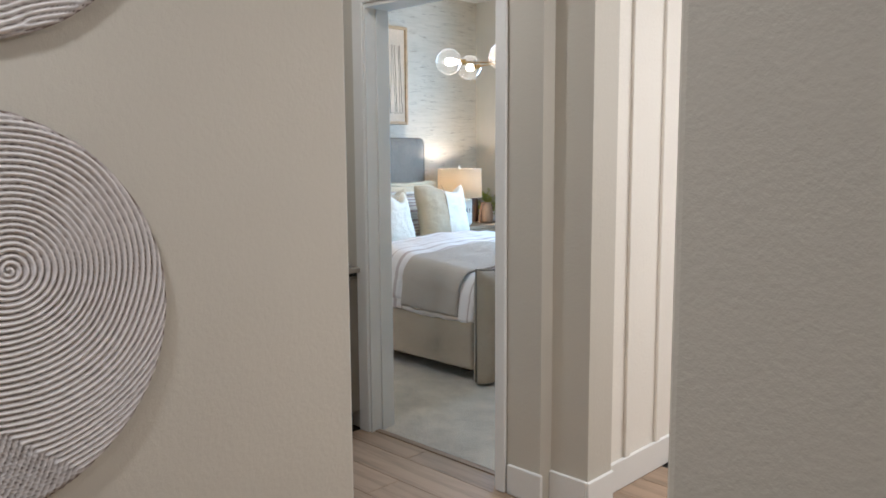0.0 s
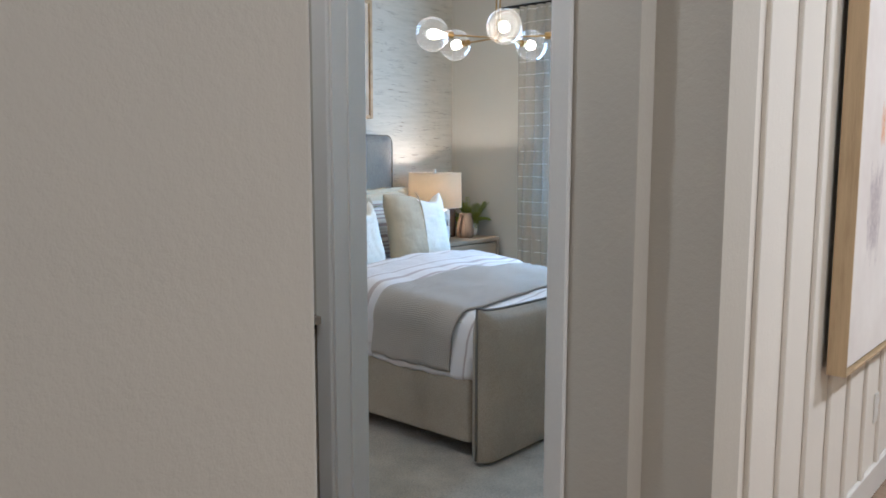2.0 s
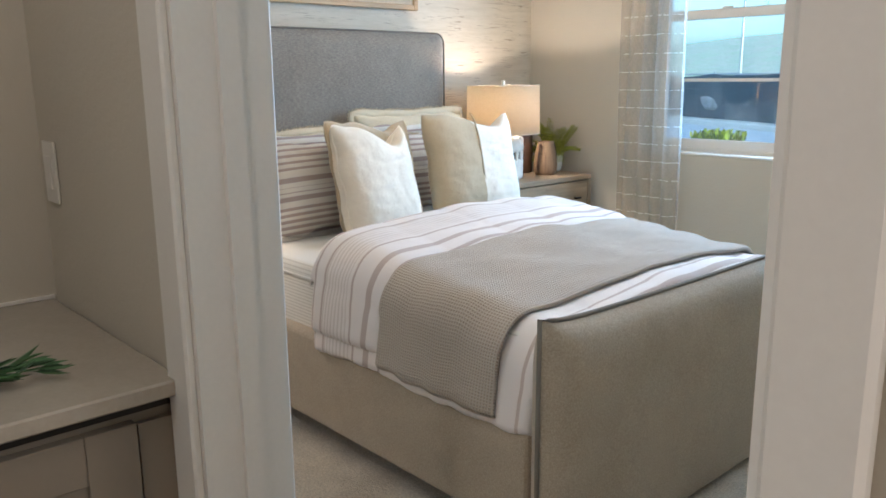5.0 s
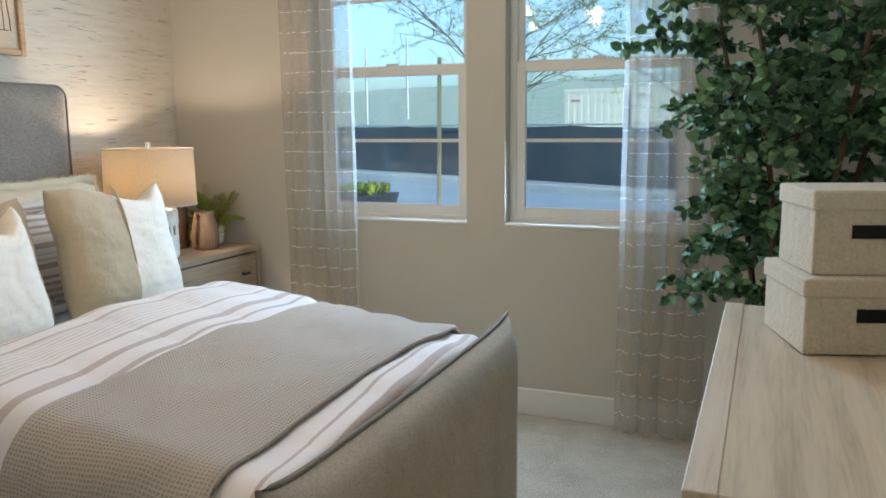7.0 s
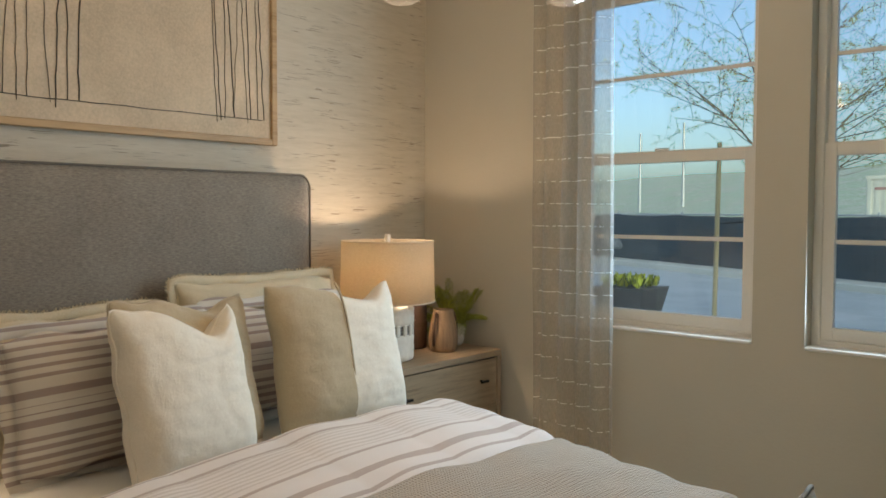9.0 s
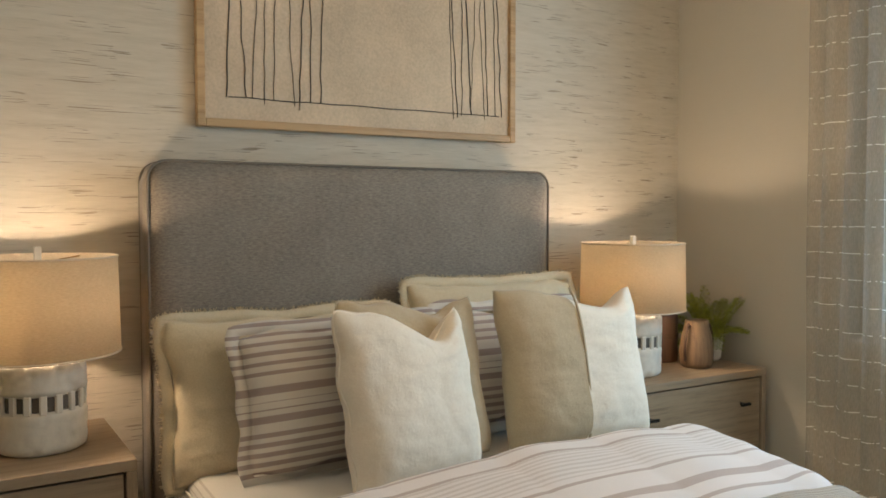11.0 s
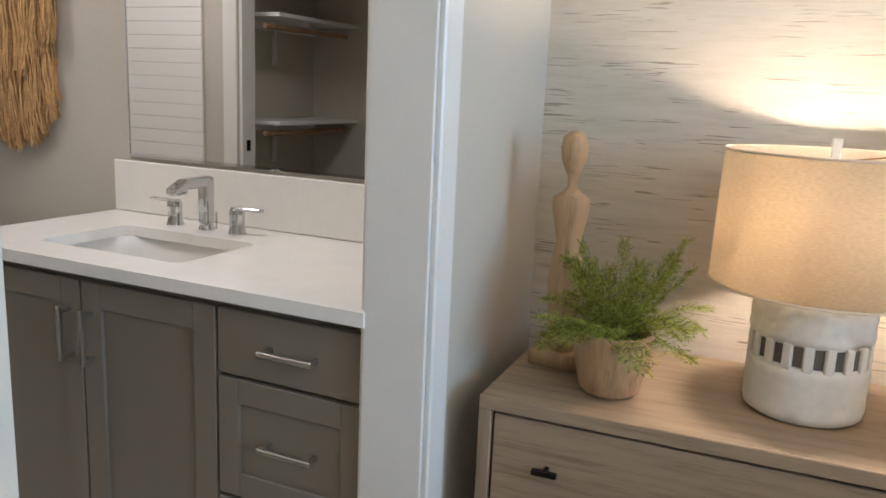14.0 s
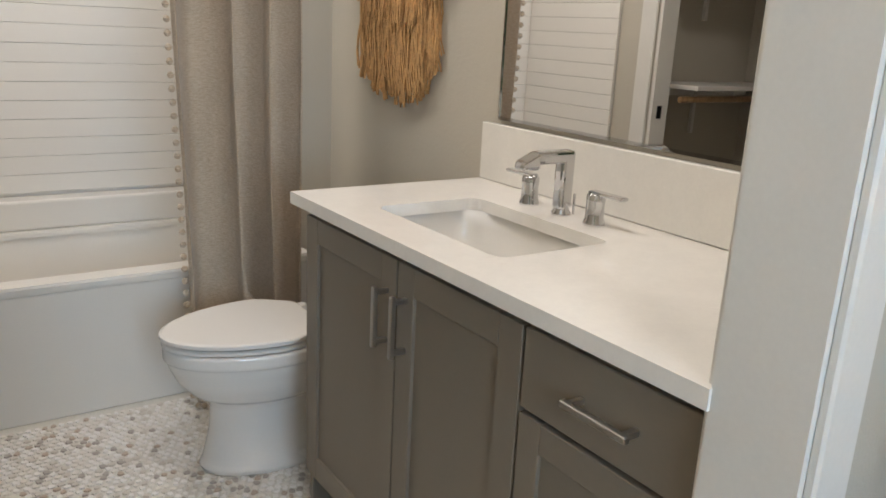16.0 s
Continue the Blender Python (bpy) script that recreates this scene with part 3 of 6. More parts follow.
# hall planks
hall_floor = setting("floor_hall", box(-3.0, 3.0, -1.1, 8.1, -0.07, -0.012), M["dark"], "grey brown oak plank floor")
whole_plank = mesh_of(box(-0.599, 0.599, -0.089, 0.089, -0.012, 0, 0.0015, 1), "plank")
whole_plank.materials.append(M["plank"])
for row in range(49):
    y = -0.967 + 0.18 * row
    low, high = (-1.1 if y < 2.86 else -2.19 if y < 3.9 else -0.882), (2.9 if y < 2.2 else 1.55)
    for k in range(7):
        x = -3.3 + 1.2 * k + (row * 0.437 % 1.0) * 1.2
        a, b = max(x - 0.599, low), min(x + 0.599, high)
        if b - a > 1.19:
            part("plank", whole_plank, None, hall_floor, at=(x, y, 0))
        elif b - a > 0.05:
            part("plank", box((a - b) / 2, (b - a) / 2, -0.089, 0.089, -0.012, 0, 0.0015, 1), M["plank"], hall_floor, at=((a + b) / 2, y, 0))


# ---- windows ----
def window(name, x0, x1):
    w, h = x1 - x0, HEAD - SILL
    d = thing(name, (x0, NY, SILL), "white vinyl single hung window with thin grilles", "window", kind="structure")
    fr = 0.030
    y0, y1 = 0.07, 0.14
    for nm, dims in (("frame_side", (0, fr, y0, y1, 0, h)), ("frame_side", (w - fr, w, y0, y1, 0, h)), ("frame_head", (fr, w - fr, y0, y1, h - fr, h)), ("frame_foot", (fr, w - fr, y0, y1, 0, fr))):
        part(nm, box(*dims, 0.003, 1), M["trim"], d)
    part("window_sill", box(0.001, w - 0.001, -0.006, y0, -0.001, 0.012, 0.003, 1), M["trim"], d)
    mid = 0.70
    sashes = (("lower_sash", fr, mid + 0.02, 0.078, 0.105), ("upper_sash", mid - 0.005, h - fr, 0.108, 0.132))
    for nm, z0, z1, ya, yb in sashes:
        rail = 0.038 if nm == "lower_sash" else 0.022
        tall = 0.046 if nm == "lower_sash" else 0.030
        s = part(nm, boxes((fr, fr + rail, ya, yb, z0, z1), (w - fr - rail, w - fr, ya, yb, z0, z1)), M["trim"], d)
        for za, zb in ((z0, z0 + tall), (z1 - tall, z1)):
            part("sash_rail", box(fr + rail, w - fr - rail, ya, yb, za, zb, 0.002, 1), M["trim"], s)
        zm = (z0 + z1) / 2
        part("grille", box(fr + rail, w - fr - rail, (ya + yb) / 2 - 0.004, (ya + yb) / 2 + 0.004, zm - 0.008, zm + 0.008), M["trim"], s)
        pane = part("pane", box(fr + rail, w - fr - rail, (ya + yb) / 2 - 0.0015, (ya + yb) / 2 + 0.0015, z0 + tall, z1 - tall), M["glass"], s)
        pane.visible_shadow = False
    part("latch", box(w / 2 - 0.03, w / 2 + 0.03, 0.066, 0.080, mid + 0.02, mid + 0.032, 0.003, 1), M["trim"], d)

for n, (a, b) in enumerate(WIN):
    window("window_%d" % (n + 1), a, b)


# ---- bedroom: bed ----
BY = 5.53

def pad(x0, x1, y0, y1, z0, z1, r, puff=0.0, n=24):
    """An upholstered slab facing +x with rounded upper corners and a slight crown."""
    def f(u, v):
        y, z = y0 + (y1 - y0) * u, z0 + (z1 - z0) * v
        e = min(u, 1 - u) * (y1 - y0)
        t = min((1 - v) * (z1 - z0), 10)
        if e < r and t < r:
            cx, cz = (y0 + r if u < 0.5 else y1 - r), z1 - r
            dy, dz = y - cx, z - cz
            m = max(abs(dy), abs(dz))
            k = m / max(math.hypot(dy, dz), 1e-6)
            y, z = cx + dy * k, cz + dz * k
        crown = puff * min(1, e / 0.06) ** 0.5 * min(1, t / 0.06) ** 0.5
        return (x1 - puff + crown + 0.002 * wob(y, z, 0, 9), y, z)
    front = grid(n * 2, n, f)
    ext = bmesh.ops.extrude_edge_only(front, edges=[e for e in front.edges if e.is_boundary])
    for v in ext["geom"]:
        if isinstance(v, bmesh.types.BMVert):
            v.co.x = x0
    bmesh.ops.contextual_create(front, geom=[e for e in front.edges if e.is_boundary])
    bmesh.ops.recalc_face_normals(front, faces=front.faces[:])
    return front


def rounded_path(x, y0, y1, z0, z1, r, n=8):
    pts = [(x, y0, z0)]
    for k in range(n + 1):
        a = math.pi - math.pi / 2 * k / n
        pts.append((x, y0 + r + r * math.cos(a), z1 - r + r * math.sin(a)))
    for k in range(n + 1):
        a = math.pi / 2 - math.pi / 2 * k / n
        pts.append((x, y1 - r + r * math.cos(a), z1 - r + r * math.sin(a)))
    return pts + [(x, y1, z0)]


bed = thing("bed", (WX, BY, 0), "greige upholstered bed with tall piped headboard and footboard", "bed")
part("headboard", pad(0.012, 0.175, 4.843 - BY, 6.285 - BY, 0.02, 1.487, 0.06, 0.022), M["bed_head"], bed, "grey woven upholstered headboard", True)
part("headboard_piping", tube(rounded_path(0.158, 4.845 - BY, 6.283 - BY, 0.03, 1.485, 0.056), 0.0038), M["piping"], bed, smooth=True)
part("headboard_back_piping", tube(rounded_path(0.03, 4.845 - BY, 6.283 - BY, 0.03, 1.485, 0.056), 0.0038), M["piping"], bed, smooth=True)
FX = -2.242 - WX


def foot_edge(u):
    """The height of the piped top edge: a little drawn up at both corners."""
    return 0.678 + 0.022 * abs(2 * u - 1) ** 10 - 0.004 * math.sin(math.pi * u)


def foot_side(side):
    def f(u, v):
        y = 4.822 - BY + 1.373 * u + (0.006 if v > 0.9 else 0) * (1 if u > 0.99 else -1 if u < 0.01 else 0)
        z = 0.022 + (foot_edge(u) - 0.022) * v
        e = min(1, min(u, 1 - u) * 1.373 / 0.10)
        t = min(1, (1 - v) * 0.65 / 0.13)
        puff = 0.062 * math.sqrt(max(0, 1 - (1 - e) ** 2)) * math.sqrt(max(0, 1 - (1 - t) ** 2)) * (0.85 + 0.15 * min(1, v / 0.08))
        return (FX + side * (0.002 + puff + 0.003 * wob(y, z, side, 6) * e * t), y, z)
    return f


foot = grid(60, 30, foot_side(1))
other = mesh_of(grid(60, 30, foot_side(-1)), "half")
foot.from_mesh(other)
bmesh.ops.recalc_face_normals(foot, faces=foot.faces[:])
part("footboard", foot, M["bed"], bed, "padded footboard with a knife edge", True)
edge_path = [(FX, 4.820 - BY, 0.03), (FX, 4.818 - BY, 0.4)] + [(FX, 4.820 - BY + 1.377 * k / 40, foot_edge(k / 40) + 0.002) for k in range(41)] + [(FX, 6.199 - BY, 0.4), (FX, 6.197 - BY, 0.03)]
part("footboard_piping", tube(edge_path, 0.0065), M["piping"], bed, smooth=True)
for s in (-1, 1):
    y = s * 0.652
    part("side_rail", box(0.17, 2.04, y - 0.028, y + 0.028, 0.08, 0.405, 0.018, 3), M["bed"], bed, smooth=False)
for sx in (0.3, 1.8):
    for s in (-1, 1):
        part("leg", box(sx - 0.03, sx + 0.03, s * 0.45 - 0.03, s * 0.45 + 0.03, 0, 0.121), M["black"], bed)
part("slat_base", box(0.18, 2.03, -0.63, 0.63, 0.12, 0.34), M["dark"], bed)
mattress = thing("mattress", (WX, BY, 0.34), "mattress in a finely striped white sheet on the bed", "mattress")
part("ticking", box(0.18, 2.0, -0.632, 0.632, 0.002, 0.285, 0.045, 4), M["sheet"], mattress, smooth=True)
part("edge_piping", tube([(0.2, -0.634, 0.24), (1.98, -0.634, 0.24)], 0.005, 8), M["sheet"], mattress)


def drape(x_head, x_foot, half, top0, drop, lift, slant, seed, nu=90, nv=120, folds=0.012, edge_round=0.10, crown=0.035, slant_foot=0.0, tuft=0.0):
    """A cover over the mattress: u runs from head to foot, v across and down both sides. Slant moves the head edge headwards on the far side."""
    def f(u, v):
        fall = drop - 0.095 * (x_head + (x_foot - x_head) * u + 3.27)
        length = 2 * (half + fall)
        s = (v - 0.5) * length
        a = abs(s)
        far_side = min(max(s, -half), half) / half * 0.5 + 0.5
        along_x = x_head + (x_foot - x_head) * u - far_side * (slant * (1 - u) + slant_foot * u)
        top = top0 - 0.095 * (along_x + 3.4)
        if a < half - edge_round:
            y, z = a, top
        elif a < half + edge_round * 0.57:
            t = (a - half + edge_round) / (edge_round * 1.57) * math.pi / 2
            y, z = half - edge_round + edge_round * math.sin(t), top - edge_round + edge_round * math.cos(t)
        else:
            y, z = half, top - edge_round - (a - half - edge_round * 0.57)
        sg = 1 if s >= 0 else -1
        x = along_x
        hang = max(0, top - edge_round - z)
        y += hang * 0.16 + folds * 1.2 * wob(x, sg * 3, 0, 9) * min(1, hang / 0.08)
        z += crown * max(0, 1 - (a / half) ** 2) + folds * wob(x, s, 1, 4.5) + folds * 0.5 * wob(x, s * 0.4, seed + 9, 15)
        puff = min(u, 1 - u) * abs(x_foot - x_head)
        r = max(lift, 1e-4)
        k = max(0, 1 - puff / (r * 1.3))
        hem = max(0, 1 - (length / 2 - a) / (r * 0.9))
        sink = r * (1 - math.sqrt(max(0, 1 - min(1, k) ** 2))) + r * 0.8 * (1 - math.sqrt(max(0, 1 - min(1, hem) ** 2)))
        quilt = tuft * abs(math.sin(math.pi * (s + 0.1) / 0.29)) ** 0.6
        steep = min(1, hang / 0.03)
        z += (quilt - sink) * (1 - steep)
        y += (quilt - sink) * steep
        z += 0.012 * wob(x, sg, 0, 6) * min(1, hang / 0.15)
        return (x, sg * y, z)
    bm = grid(nu, nv, f)
    flat = bm.loops.layers.uv.new("cloth")
    bm.verts.index_update()
    for face in bm.faces:
        for loop in face.loops:
            i, j = divmod(loop.vert.index, nv)
            loop[flat].uv = (abs(x_foot - x_head) * i / (nu - 1), 2 * (half + drop) * j / (nv - 1))
    return thicken(bm, 0.014)


duvet = thing("duvet", (0, BY, 0), "puffy white duvet with mauve stripes over the bed", "duvet")
part("cover", drape(-3.27, -2.295, 0.668, 0.727, 0.295, 0.03, 0.085, 1.0, folds=0.016, edge_round=0.13, tuft=0.006), M["duvet"], duvet, smooth=True)
part("turned_back_edge", drape(-3.285, -2.885, 0.682, 0.753, 0.262, 0.048, 0.085, 4.0, nu=60, folds=0.012, edge_round=0.13, slant_foot=0.015, tuft=0.006), M["duvet"], duvet, smooth=True)
throw = thing("throw_blanket", (0, BY, 0), "grey waffle-weave throw blanket across the foot of the bed", "blanket")
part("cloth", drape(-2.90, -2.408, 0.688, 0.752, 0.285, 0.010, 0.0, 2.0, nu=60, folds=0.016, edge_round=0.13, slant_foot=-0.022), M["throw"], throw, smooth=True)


def corner(u, v):
    """How far a pillow's corner is rounded off."""
    return 1 - 0.075 * abs(u * v) ** 4


def pillow_mesh(w, h, t, seed, chop=0.0, sag=0.0, n=56):
    """A filled cushion standing in the y, z plane, its front towards +x, foot at z 0; corners drawn out, chop dents the top."""
    bm = bmesh.new()
    sides = []
    for side in (1, -1):
        vs = []
        for i in range(n):
            row = []
            for j in range(n):
                u, v = 2 * i / (n - 1) - 1, 2 * j / (n - 1) - 1
                pinch = 1 - 0.11 * (1 - u * u) * abs(v) ** 3 * 1.0
                pinch_u = 1 - 0.11 * (1 - v * v) * abs(u) ** 3
                y, z = u * w / 2 * pinch_u * corner(u, v), v * h / 2 * pinch * corner(u, v)
                depth = max(0.0, (1 - abs(u) ** 3.2) * (1 - abs(v) ** 3.2)) ** 0.55 * t / 2
                y += 0.009 * wob(v * 2.2, seed, 3, 1.0) * u * abs(u) ** 5 * 2
                z += 0.010 * wob(u * 2.6, seed, 7, 1.0) * v * abs(v) ** 5 * 2
                if v > 0 and chop:
                    z -= chop * math.exp(-((u - 0.38) / 0.42) ** 2) * v ** 2
                if v < 0:
                    depth *= 1 + sag * -v
                d = side * depth + 0.008 * wob(u, v, seed + side, 2.3) * (1 - max(abs(u), abs(v)) ** 6) + 0.003 * wob(u * 0.5, v, seed, 8)
                crease = max(0.0, 1 - abs(wob(u * 0.8 + 0.6 * v, v * 1.5 - 0.5 * u, seed * 3 + side, 1.5)) * 6) ** 2
                rim_gather = max(abs(u), abs(v)) ** 3 * wob(u * 7, v * 7, seed + 20, 1.0)
                inside = 1 - max(abs(u), abs(v)) ** 8
                d += side * inside * (0.006 * rim_gather - 0.002 * crease)
                row.append((d, y, z + h / 2))
            vs.append(row)
        sides.append(vs)
    front = [[bm.verts.new(p) for p in row] for row in sides[0]]
    back = [[front[i][j] if i in (0, n - 1) or j in (0, n - 1) else bm.verts.new(sides[1][i][j]) for j in range(n)] for i in range(n)]
    for i in range(n - 1):
        for j in range(n - 1):
            bm.faces.new((front[i][j], front[i + 1][j], front[i + 1][j + 1], front[i][j + 1]))
            bm.faces.new((back[i][j], back[i][j + 1], back[i + 1][j + 1], back[i + 1][j]))
    return bm


def pillow(name, m, w, h, t, material, label, seed, chop=0.0, sag=0.3, fringe=None, panel=None, flange=0.0):
    p = thing(name, m, label, "pillow", "pillows on the bed")
    body = pillow_mesh(w, h, t, seed, chop, sag)
    if panel:
        cover = mesh_of(body, "cover")
        cover.materials.append(material)
        cover.materials.append(panel[0])
        for poly in cover.polygons:
            poly.material_index = int(poly.center.y > panel[1])
        part("cover", cover, None, p, smooth=True)
        part("seam", tube([(t * 0.5 * (1 - abs(2 * k / 20 - 1) ** 3.2) ** 0.55 * 0.99 + 0.002, panel[1], h * k / 20) for k in range(1, 20)], 0.004), material, p, "raised tan seam", True)
    else:
        part("cover", body, material, p, smooth=True)
        rim = []
        for k in range(81):
            q = 4 * k / 80
            u, v = ((2 * q - 1, -1) if q < 1 else (1, 2 * (q - 1) - 1) if q < 2 else (1 - 2 * (q - 2), 1) if q < 3 else (-1, 1 - 2 * (q - 3)))
            dent = chop * math.exp(-((u - 0.38) / 0.42) ** 2) * v ** 2 if v > 0 else 0
            rim.append((0.003 * wob(u * 0.5, v, seed, 8), u * w / 2 * corner(u, v) * (1 - 0.11 * (1 - v * v) * abs(u) ** 3) + 0.018 * wob(v * 2.2, seed, 3, 1.0) * u * abs(u) ** 5, v * h / 2 * corner(u, v) * (1 - 0.11 * (1 - u * u) * abs(v) ** 3) - dent + h / 2 + 0.020 * wob(u * 2.6, seed, 7, 1.0) * v * abs(v) ** 5))
        part("edge_seam", tube(rim, 0.0028, 6), material, p, smooth=True)
    edge = []
    if flange:
        border = bmesh.new()
        rows = [[], [], []]
        for k in range(160):
            q = 4 * k / 160
            u, v = ((2 * q - 1, -1) if q < 1 else (1, 2 * (q - 1) - 1) if q < 2 else (1 - 2 * (q - 2), 1) if q < 3 else (-1, 1 - 2 * (q - 3)))
            y, z = u * w / 2 * corner(u, v) * (1 - 0.11 * (1 - v * v) * abs(u) ** 3), v * h / 2 * corner(u, v) * (1 - 0.11 * (1 - u * u) * abs(v) ** 3) + h / 2
            out = Vector((0, u * abs(u) ** 7, v * abs(v) ** 7)).normalized()
            for n, far in enumerate((-0.012, 0.5, 1.0)):
                ripple = 0.010 * wob(q * 9, seed, n, 1.0) * max(far, 0) + 0.006 * math.sin(q * 23 + seed)  * max(far, 0)
                spot = Vector((ripple, y, z)) + out * flange * far * (1 + 0.22 * wob(q * 5, seed, 3, 1.0))
                rows[n].append(border.verts.new(spot))
                if n == 2:
                    edge.append((spot.copy(), out))
        for lo, hi in zip(rows, rows[1:]):
            for k in range(160):
                border.faces.new((lo[k], lo[(k + 1) % 160], hi[(k + 1) % 160], hi[k]))
        part("flange", thicken(border, 0.0025), material, p, smooth=True)
    if fringe:
        fb = bmesh.new()
        rnd = random.Random(seed)
        for k in range(900):
            n = rnd.randrange(len(edge))
            spot, out = edge[n]
            a = spot.lerp(edge[(n + 1) % len(edge)][0], rnd.random()) - out * 0.002
            b = a + (out + Vector((rnd.uniform(-.6, .6), rnd.uniform(-.6, .6), rnd.uniform(-.6, .6)))).normalized() * rnd.uniform(0.004, 0.013)
            w2 = Vector((0.0012, 0.0012, 0.0012))
            fb.faces.new([fb.verts.new(q) for q in (a - w2, a + w2, b + w2, b - w2)])
        tagged(part("fringe", fb, fringe, p, "frayed cream edge"), kind="stuff")
    return p


def prop(x, y, z, lean, turn=0.0):
    """Stands a pillow at a spot, leaning back by lean degrees, turned about the upright."""
    return pose(x, y, z, 0, -lean, turn)


TOP = 0.625
pillow("euro_sham", prop(-3.985, 5.21, TOP - 0.045, 10, 3), 0.75, 0.47, 0.16, M["cream"], "large cream linen sham with frayed edge against the headboard", 3, flange=0.030, fringe=M["cream"])
pillow("euro_sham", prop(-4.01, 5.96, TOP + 0.028, 10, -2), 0.70, 0.46, 0.15, M["cream"], "large cream linen sham with frayed edge against the headboard", 4, flange=0.030, fringe=M["cream"])
pillow("striped_sham", prop(-3.82, 5.335, TOP + 0.005, 15, 5), 0.66, 0.40, 0.16, M["ticking"], "mauve and white striped sham pillow", 5, flange=0.036)
pillow("striped_sham", prop(-3.86, 5.93, TOP + 0.03, 16, -3), 0.56, 0.39, 0.15, M["ticking"], "mauve and white striped sham pillow", 6, flange=0.036)
pillow("throw_pillow", prop(-3.66, 5.47, TOP, 14, 4), 0.47, 0.50, 0.14, M["tan"], "beige linen square pillow behind the white one", 7, chop=0.05)
pillow("throw_pillow", prop(-3.54, 5.39, TOP - 0.01, 13, 10), 0.43, 0.50, 0.17, M["white_cloth"], "plump white linen square pillow with dented top", 8, chop=0.10)
pillow("throw_pillow", prop(-3.58, 5.95, TOP + 0.01, 13, -4), 0.53, 0.50, 0.17, M["tan"], "tan linen square pillow with a white side panel", 9, chop=0.06, panel=(M["white_cloth"], -0.01))


# ---- nightstands ----
def nightstand(m, label):
    w, d, h = 0.765, 0.475, 0.725
    ns = thing("nightstand", m, label, "nightstand", "nightstands beside the bed")
    part("top", box(0, d, 0, w, h - 0.028, h, 0.002, 1), M["oak_y"], ns)
    for y in (0, w - 0.026):
        part("side_panel", box(0, d, y, y + 0.026, 0.0, h - 0.028, 0.002, 1), M["oak_z"], ns)
    part("back_panel", box(0.0, 0.012, 0.026, w - 0.026, 0.06, h - 0.028), M["oak_z"], ns)
    part("inner_carcass", box(0.012, d - 0.03, 0.027, w - 0.027, 0.07, h - 0.03), M["dark"], ns)
    for z0, z1 in ((0.395, 0.690), (0.085, 0.388)):
        dr = part("drawer", box(d - 0.03, d - 0.006, 0.031, w - 0.031, z0, z1, 0.0015, 1), M["oak_y"], ns)
        for y in (0.143, 0.624):
            part("knob", boxes((d - 0.006, d + 0.016, y - 0.004, y + 0.004, (z0 + z1) / 2 + 0.054, (z0 + z1) / 2 + 0.062), (d + 0.014, d + 0.024, y - 0.024, y + 0.024, (z0 + z1) / 2 + 0.053, (z0 + z1) / 2 + 0.063)), M["black"], dr, "small black T-bar knob")
    part("bottom_rail", box(0.02, d - 0.02, 0.026, w - 0.026, 0.03, 0.075), M["oak_y"], ns)
    return ns

nightstand(pose(-4.288, 3.969, 0, 0, 0, 2.3), "pale oak nightstand with two drawers and black knobs")
nightstand((-4.302, 6.318, 0), "pale oak nightstand with two drawers and black knobs")


